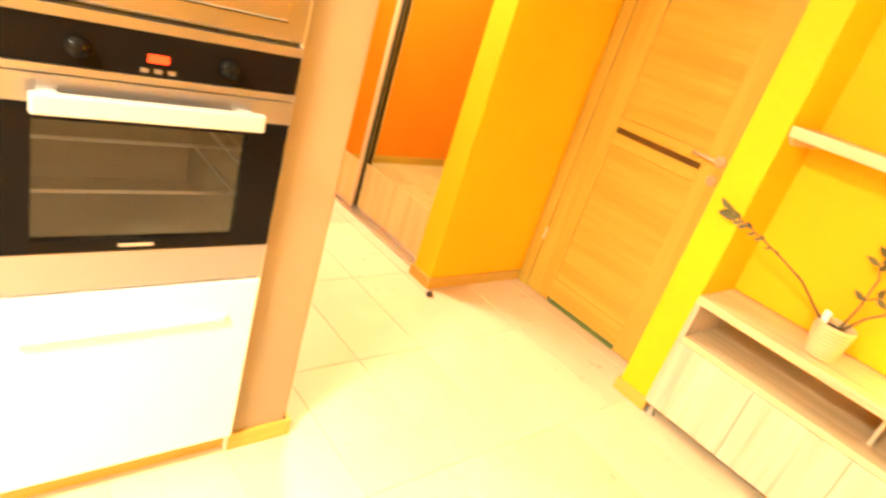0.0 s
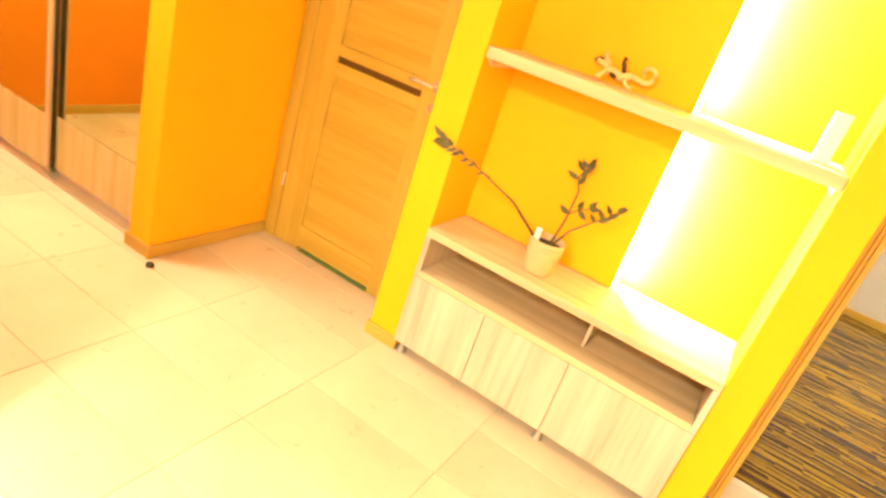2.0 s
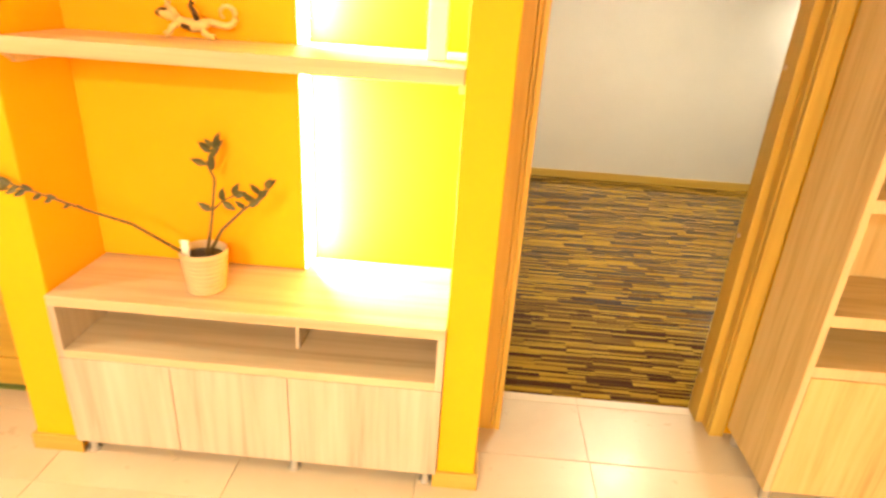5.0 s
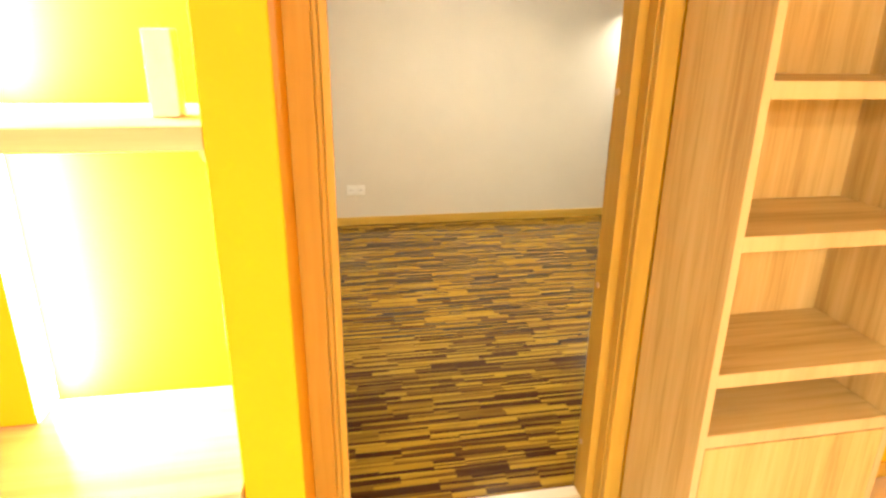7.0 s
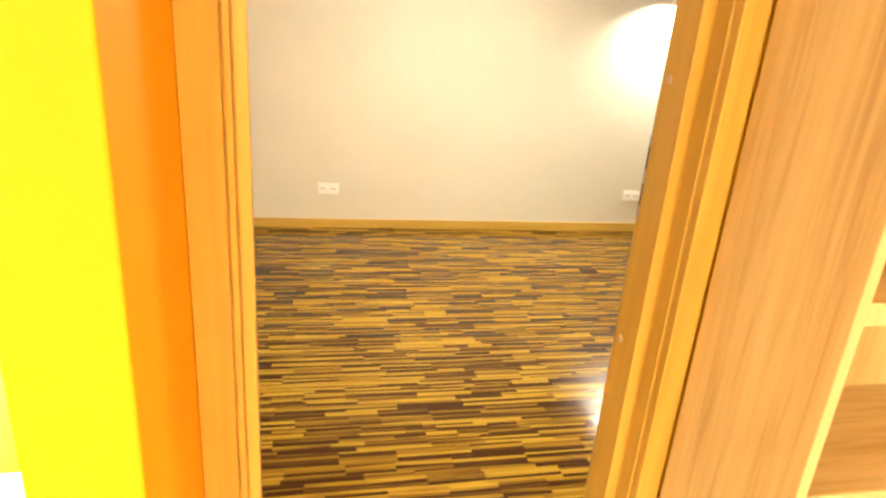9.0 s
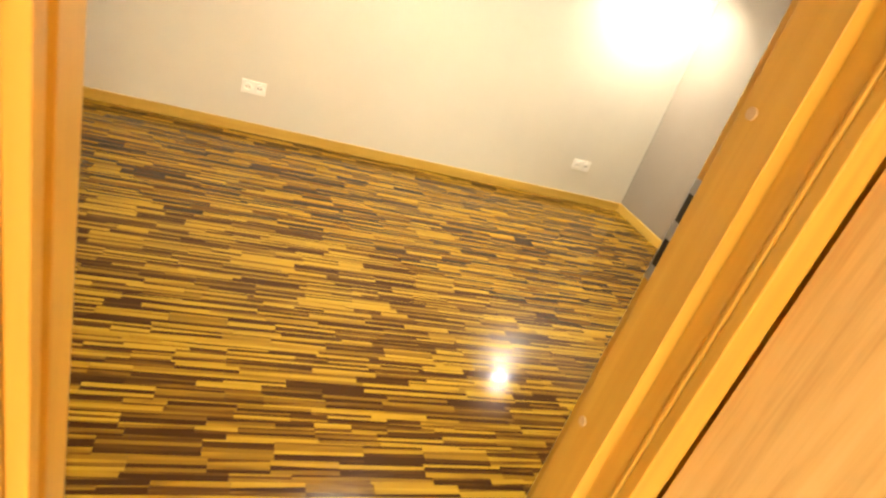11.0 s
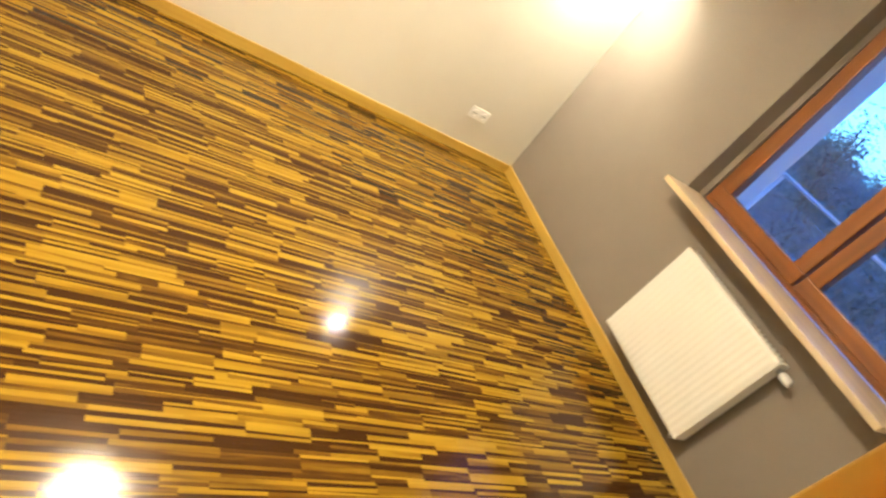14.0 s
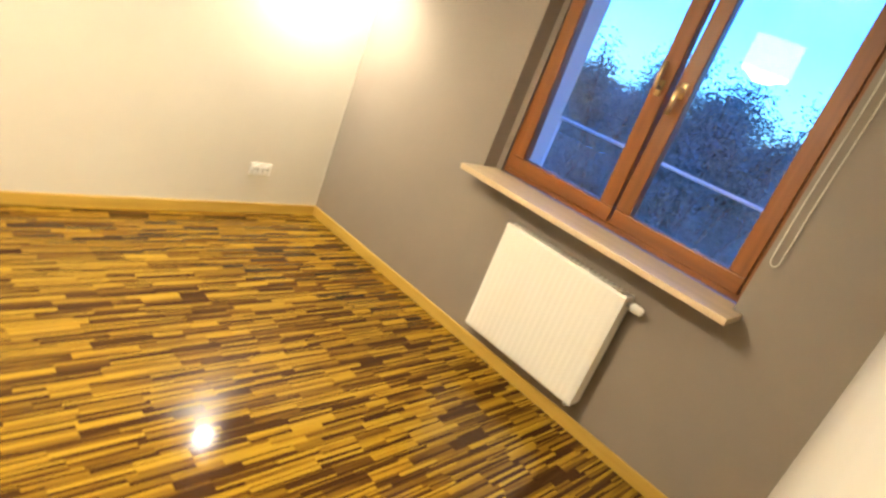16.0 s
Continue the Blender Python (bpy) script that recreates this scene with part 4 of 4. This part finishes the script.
def radiator():
    r = thing("radiator", (ROOM_E - 0.07, 4.93, 0.13), "white ribbed panel radiator under the window", "radiator")
    y0, y1, z0, z1, xf = 4.625, 5.328, 0.158, 0.752, ROOM_E - 0.11
    bm = bmesh.new()
    prof = [(y0, 0.006)]
    n = 20
    for k in range(n):
        a = y0 + 0.025 + (y1 - y0 - 0.05) * k / n
        w = (y1 - y0 - 0.05) / n
        prof += [(a, 0.0), (a + 0.30 * w, 0.0), (a + 0.45 * w, 0.0016), (a + 0.85 * w, 0.0016)]
    prof += [(y1 - 0.025, 0.0), (y1, 0.006)]
    lv = [(z0, 0.010), (z0 + 0.012, 0.002), (z0 + 0.03, 0.0), (z1 - 0.03, 0.0), (z1 - 0.012, 0.002), (z1, 0.010)]
    rows = []
    for i, (z, back) in enumerate(lv):
        ribs = 1 if 2 <= i <= 3 else 0
        rows.append([bm.verts.new((xf + back + d * ribs, y, z)) for y, d in prof])
    for a, b in zip(rows, rows[1:]):
        for k in range(len(prof) - 1):
            bm.faces.new((a[k], a[k + 1], b[k + 1], b[k]))
    part("front_panel", bm, RADWHITE, r, "shallow ribbed front panel")
    part("back_panel", box(ROOM_E - 0.035, ROOM_E - 0.028, y0 + 0.01, y1 - 0.01, z0 + 0.01, z1 - 0.01, 0.002), RADWHITE, r)
    part("side_cover", box(xf + 0.006, ROOM_E - 0.022, y0, y0 + 0.003, z0 + 0.008, z1 - 0.004), RADWHITE, r)
    part("side_cover", box(xf + 0.006, ROOM_E - 0.022, y1 - 0.003, y1, z0 + 0.008, z1 - 0.004), RADWHITE, r)
    g = bmesh.new()
    for k in range(26):
        a = y0 + 0.006 + k * (y1 - y0 - 0.02) / 26
        box(xf + 0.008, ROOM_E - 0.024, a, a + 0.011, z1 - 0.006, z1 - 0.003, bm=g)
    part("top_grille", g, RADWHITE, r, "slotted top grille")
    part("core", box(xf + 0.02, ROOM_E - 0.045, y0 + 0.02, y1 - 0.02, z0 + 0.02, z1 - 0.02), RADWHITE, r)
    for yy in (y0 + 0.1, y1 - 0.1):
        part("bracket", box(ROOM_E - 0.03, ROOM_E, yy - 0.015, yy + 0.015, z0 + 0.05, z1 - 0.05), RADWHITE, r)
    part("pipe", tube([(ROOM_E - 0.06, y0 + 0.045, z0 + 0.02), (ROOM_E - 0.06, y0 + 0.045, z0 - 0.025), (ROOM_E - 0.045, y0 + 0.045, z0 - 0.035), (ROOM_E, y0 + 0.045, z0 - 0.035)], 0.008, 12), RADWHITE, r, "", True)
    vz = 0.714
    part("valve", tube([(ROOM_E - 0.06, y0, vz), (ROOM_E - 0.06, y0 - 0.022, vz)], 0.012, 14), STEEL, r, "chrome radiator valve", True)
    part("thermostat_head", tube([(ROOM_E - 0.06, y0 - 0.018, vz), (ROOM_E - 0.06, y0 - 0.026, vz), (ROOM_E - 0.06, y0 - 0.066, vz), (ROOM_E - 0.06, y0 - 0.076, vz)],
                                 [0.012, 0.021, 0.019, 0.013], 20), PLASTIC, r, "white thermostat head", True)


radiator()


def blind_cord():
    c = thing("blind_cord", (ROOM_E - 0.015, 4.22, 1.12), "looped white bead chain hanging beside the window", "blind cord")
    x = ROOM_E - 0.018
    pts = [(x, 4.200, 2.50)] + [(x, 4.204 + 0.003 * math.sin(k), 2.4 - k * 0.128) for k in range(10)]
    pts += [(x, 4.221 - 0.016 * math.cos(a), 1.155 - 0.022 * math.sin(a)) for a in (0.2, 0.8, 1.57, 2.3, 2.9)]
    pts += [(x, 4.239 + 0.003 * math.sin(k), 1.18 + k * 0.128) for k in range(10)] + [(x, 4.242, 2.50)]
    part("chain", tube(pts, 0.0026, 6), CORD, c, "", True)
    part("bracket", box(x - 0.012, ROOM_E, 4.190, 4.252, 2.49, 2.53, 0.003), PLASTIC, c)


blind_cord()


def sconce():
    s = thing("wall_lamp", (3.96, ROOM_N - 0.05, 1.8), "small wall lamp shining down the beige wall", "wall lamp")
    cx, cy = 3.965, ROOM_N - 0.14
    part("wall_plate", box(cx - 0.035, cx + 0.035, ROOM_N - 0.012, ROOM_N, 1.79, 1.87, 0.004), ALU, s)
    part("arm", tube([(cx, ROOM_N - 0.01, 1.83), (cx, cy, 1.83)], 0.008, 10), ALU, s)
    part("shade", lathe(cx, cy, [(0.050, 1.742), (0.052, 1.742), (0.040, 1.86), (0.0005, 1.862)], 28), PLASTIC, s, "white metal shade", True)
    part("bulb", lathe(cx, cy, [(0.0005, 1.757), (0.030, 1.759), (0.030, 1.763), (0.0005, 1.764)], 24), BULB, s, "glowing bulb")


sconce()


def pendant():
    p = thing("pendant_lamp", (PX, PY, CEIL), "square white fabric pendant lamp hanging from the ceiling", "pendant lamp")
    h = 0.165
    for a in range(4):
        b = box(-h, h, h - 0.004, h, 1.985, 2.22)
        bmesh.ops.rotate(b, verts=b.verts, cent=(0, 0, 0), matrix=Matrix.Rotation(radians(90 * a - 17), 3, "Z"))
        bmesh.ops.translate(b, verts=b.verts, vec=(PX, PY, 0))
        part("shade_side", b, SHADE, p, "glowing white fabric side")
    part("cord", tube([(PX, PY, 2.58), (PX, PY, 2.21)], 0.004, 8), PLASTIC, p)
    part("socket", lathe(PX, PY, [(0.018, 2.16), (0.020, 2.17), (0.020, 2.22), (0.006, 2.23)], 18, cap=True), PLASTIC, p)
    part("frame_bar", box(PX - h * 0.94, PX + h * 0.94, PY - 0.003, PY + 0.003, 2.208, 2.214), ALU, p)
    part("ceiling_cup", lathe(PX, PY, [(0.05, 2.60), (0.05, 2.59), (0.02, 2.565), (0.0005, 2.563)], 24), PLASTIC, p, "", True)


pendant()


def ceiling_lamp(cx, cy, r, label):
    c = thing("ceiling_lamp", (cx, cy, CEIL), label, "ceiling lamp", "ceiling lamps")
    part("ring", lathe(cx, cy, [(r + 0.02, CEIL), (r + 0.02, CEIL - 0.055), (r + 0.005, CEIL - 0.06), (r + 0.004, CEIL - 0.045)], 36), ALU, c, "", True)
    part("diffuser", lathe(cx, cy, [(r + 0.004, CEIL - 0.048), (r * 0.6, CEIL - 0.054), (0.0005, CEIL - 0.056)], 36), CEILGLOW, c, "glowing diffuser", True)


# Both are out of view; the second is added only to match the fill.
for _x, _y in ((0.3, -0.4), (2.3, -2.8)):
    ceiling_lamp(_x, _y, 0.17, "large round glowing ceiling lamp out of view")
ceiling_lamp(-2.0, 2.1, 0.10, "small round glowing ceiling lamp")

# ---- outside the window ----
structure("ground", box(-40, 900, -700, 700, -7.3, -7.0), GRASS, "dark lawn far below the window", "ground")
structure("balcony_floor", box(4.82, 6.12, 2.9, 6.45, -0.22, -0.04, 0.005), painted("grey_concrete", (0.3, 0.3, 0.3), 0.85, 0.15, 40, 0.4), "grey concrete balcony floor", "balcony")


def railing():
    r = thing("balcony_railing", (6.05, 4.7, -0.04), "balcony railing with glass panels and a steel handrail", "railing")
    hr = tube([(6.05, 2.95, 1.17), (6.05, 6.38, 1.17)], 0.014, 14)
    tube([(6.05, 6.38, 1.17), (4.80, 6.38, 1.17)], 0.014, 14, bm=hr)
    part("handrail", hr, RAILSTEEL, r, "round steel handrail", True)
    for y in (2.97, 6.38):
        part("post", tube([(6.05, y, -0.04), (6.05, y, 1.15)], 0.018, 12), RAILSTEEL, r, "", True)
    for a, b in ((3.0, 4.07), (4.13, 5.21), (5.27, 6.35)):
        part("glass_panel", box(6.046, 6.052, a, b, 0.05, 1.06), GLASS, r).visible_shadow = False


railing()


def tree(x, y, base, top, spread, seed, leaves=36000):
    rnd = random.Random(seed)
    t = thing("tree", (x, y, base), "large leafy tree in dusk beyond the balcony", "tree", "trees outside")
    h = top - base
    tr = bmesh.new()
    pts = [Vector((x + 0.12 * math.sin(k * 1.3 + seed), y + 0.12 * math.cos(k * 1.7 + seed), base + h * 0.62 * k / 6)) for k in range(7)]
    tube(pts, [0.24 - 0.025 * k for k in range(7)], 10, tr)
    tips = []
    for k in range(26):
        a = rnd.uniform(0, 2 * math.pi)
        f = rnd.uniform(0.30, 0.62)
        s = Vector((x, y, base + h * f))
        out = spread * rnd.uniform(0.55, 0.98)
        rise = h * rnd.uniform(0.05, 0.93 - f)
        e = s + Vector((math.cos(a) * out * (1 - 0.45 * max(0, (f + rise / h) - 0.55)), math.sin(a) * out * (1 - 0.45 * max(0, (f + rise / h) - 0.55)), rise))
        m = s.lerp(e, 0.5) + Vector((rnd.uniform(-.2, .2), rnd.uniform(-.2, .2), rnd.uniform(0.0, 0.35)))
        tube([s, m, e], [0.07, 0.045, 0.015], 6, tr)
        for _ in range(4):
            q = m.lerp(e, rnd.uniform(0, 0.9))
            e2 = q + Vector((rnd.uniform(-.8, .8), rnd.uniform(-.8, .8), rnd.uniform(0.05, 0.75)))
            tube([q, q.lerp(e2, 0.5) + Vector((0, 0, 0.06)), e2], [0.022, 0.014, 0.006], 5, tr)
            tips.append((q, e2))
        tips.append((m, e))
    part("trunk", tr, BARK, t, "dark forked trunk and limbs")
    verts, faces = [], []
    for _ in range(leaves):
        q, e = rnd.choice(tips)
        c = q.lerp(e, rnd.uniform(0.1, 1.1)) + Vector((rnd.gauss(0, 0.24), rnd.gauss(0, 0.24), rnd.gauss(0, 0.20)))
        d = Vector((rnd.gauss(0, 1), rnd.gauss(0, 1), rnd.gauss(0, 0.7))).normalized()
        w = d.orthogonal().normalized()
        s = rnd.uniform(0.03, 0.065)
        i = len(verts)
        verts += [c - d * s, c + w * s * 0.55, c + d * s, c - w * s * 0.55]
        faces.append((i, i + 1, i + 2, i + 3))
    me = bpy.data.meshes.new("crown")
    o = Vector((x, y, base))
    me.from_pydata([v - o for v in verts], [], faces)
    me.materials.append(DUSKLEAF)
    cr = new("crown", me)
    cr.parent = t
    cr["label"] = "uneven crown of small dark leaves"


tree(15.5, 8.6, -7.0, 3.3, 2.4, 3)
tree(17.5, 11.8, -7.0, 3.4, 2.7, 5)
tree(22.0, 10.2, -7.0, 2.6, 3.0, 8, 16000)
tree(24.0, 16.2, -7.0, 2.7, 3.2, 11, 16000)
tree(19.0, 5.3, -7.0, 0.6, 2.4, 14, 16000)
tree(14.0, 12.0, -7.0, 0.8, 2.2, 17, 16000)


def far_woods():
    rnd = random.Random(21)
    verts, faces = [], []
    for _ in range(9000):
        yy = rnd.uniform(-30, 110)
        xx = rnd.uniform(60, 90)
        top = 1.0 + 1.6 * (0.5 + 0.5 * math.sin(yy * 0.16)) * (0.6 + 0.4 * math.sin(yy * 0.61 + 2))
        c = Vector((xx, yy, -7 + (top + 7) * math.sqrt(rnd.random())))
        d = Vector((rnd.gauss(0, 1), rnd.gauss(0, 1), rnd.gauss(0, 1))).normalized()
        w = d.orthogonal().normalized()
        s = rnd.uniform(0.4, 0.9)
        i = len(verts)
        verts += [c - d * s, c + w * s * 0.7, c + d * s, c - w * s * 0.7]
        faces.append((i, i + 1, i + 2, i + 3))
    me = bpy.data.meshes.new("far_woods")
    me.from_pydata(verts, [], faces)
    me.materials.append(DUSKLEAF)
    tagged(new("far_woods", me), "distant dark woods along the horizon", "woods", kind="stuff")


far_woods()

# ---- pieces of the floors ----


def tile_floor():
    px, py, gap = 0.6, 0.318, 0.003
    shared = {}
    blocked = [(-1.12, -0.55, 0.76, 1.40), (-1.40, -0.53, 1.41, 1.56), (X_WEST, -1.25, 2.87, 3.7), (-1.22, -0.27, 3.48, 3.7), (-3.2, -1.13, Y_SOUTH - 1, 0.90)]
    for i in range(-6, 8):
        for j in range(-22, 6):
            x0, y0 = -0.188 + px * i, 2.342 + py * j
            a0, a1 = max(x0, X_WEST - 0.1), min(x0 + px, X_EAST + 0.1)
            b0, b1 = max(y0, Y_SOUTH - 0.1), min(y0 + py, DOOR_LINE - 0.001 + gap / 2)
            if a1 - a0 < 0.02 or b1 - b0 < 0.02:
                continue
            if any(a0 >= q[0] and a1 <= q[1] and b0 >= q[2] and b1 <= q[3] for q in blocked):
                continue
            key = (round(a1 - a0, 4), round(b1 - b0, 4))
            if key not in shared:
                w, d = key[0] - gap, key[1] - gap
                bm = box(-w / 2, w / 2, -d / 2, d / 2, -0.009, 0, 0.0012, seg=1)
                me = bpy.data.meshes.new("tile")
                bm.to_mesh(me)
                bm.free()
                me.materials.append(TILE)
                shared[key] = me
            ob = new("tile", shared[key])
            ob.parent = fl
            ob.location = ((a0 + a1) / 2, (b0 + b1) / 2, 0.0)


tile_floor()


def parquet():
    """Bands of short strips: within a band the ends line up, and the long edges run a little askew."""
    rnd = random.Random(7)
    verts, faces = [], []
    count = 0
    y = DOOR_LINE + 0.0005
    z_low = -0.0025
    while y < ROOM_N:
        widths = [rnd.choice((0.006, 0.008, 0.010, 0.012, 0.012, 0.016)) for _ in range(rnd.choice((2, 3, 4, 5, 6)))]
        rows = len(widths)
        low = [y + sum(widths[:r]) for r in range(rows + 1)]
        x = ROOM_W - rnd.uniform(0.0, 0.20)
        cuts = [x]
        while x < ROOM_E:
            x += rnd.choice((0.12, 0.17, 0.20, 0.20, 0.23, 0.27))
            cuts.append(x)
        edge = [[low[r] + (rnd.uniform(-0.0036, 0.0036) if 0 < r < rows else 0.0) for r in range(rows + 1)] for _ in cuts]
        for c in range(len(cuts) - 1):
            x0, x1 = max(cuts[c], ROOM_W) + 0.0002, min(cuts[c + 1], ROOM_E) - 0.0002
            if x1 - x0 < 0.004:
                continue
            for r in range(rows):
                if low[r] < 3.715 and (x1 < 1.24 or x0 > 2.14):
                    continue
                z = rnd.uniform(-0.0002, 0.0002)
                q = [(x0, edge[c][r] + 0.00015), (x1, edge[c + 1][r] + 0.00015), (x1, edge[c + 1][r + 1] - 0.00015), (x0, edge[c][r + 1] - 0.00015)]
                vs = [(a, b, z) for a, b in q] + [(a, b, z + z_low) for a, b in q]
                fs = [(0, 1, 2, 3)] + [(4 + k, 4 + (k + 1) % 4, (k + 1) % 4, k) for k in range(4)]
                if count < 300 and 1.25 < x0 and x1 < 2.55 and y < 4.6:
                    me = bpy.data.meshes.new("strip")
                    mx, my = (x0 + x1) / 2, q[0][1]
                    me.from_pydata([(a - mx, b - my, k) for a, b, k in vs], [], fs)
                    me.materials.append(STRIP_PIECE)
                    ob = new("strip", me)
                    ob.parent = pf
                    ob.location = (mx, my, 0)
                    count += 1
                    continue
                i = len(verts)
                verts += vs
                faces += [tuple(i + k for k in f) for f in fs]
        y = low[-1]
    me = bpy.data.meshes.new("strips")
    me.from_pydata(verts, [], faces)
    me.materials.append(STRIP)
    ob = new("strips", me)
    ob.parent = pf
    tagged(ob, kind="stuff")


parquet()
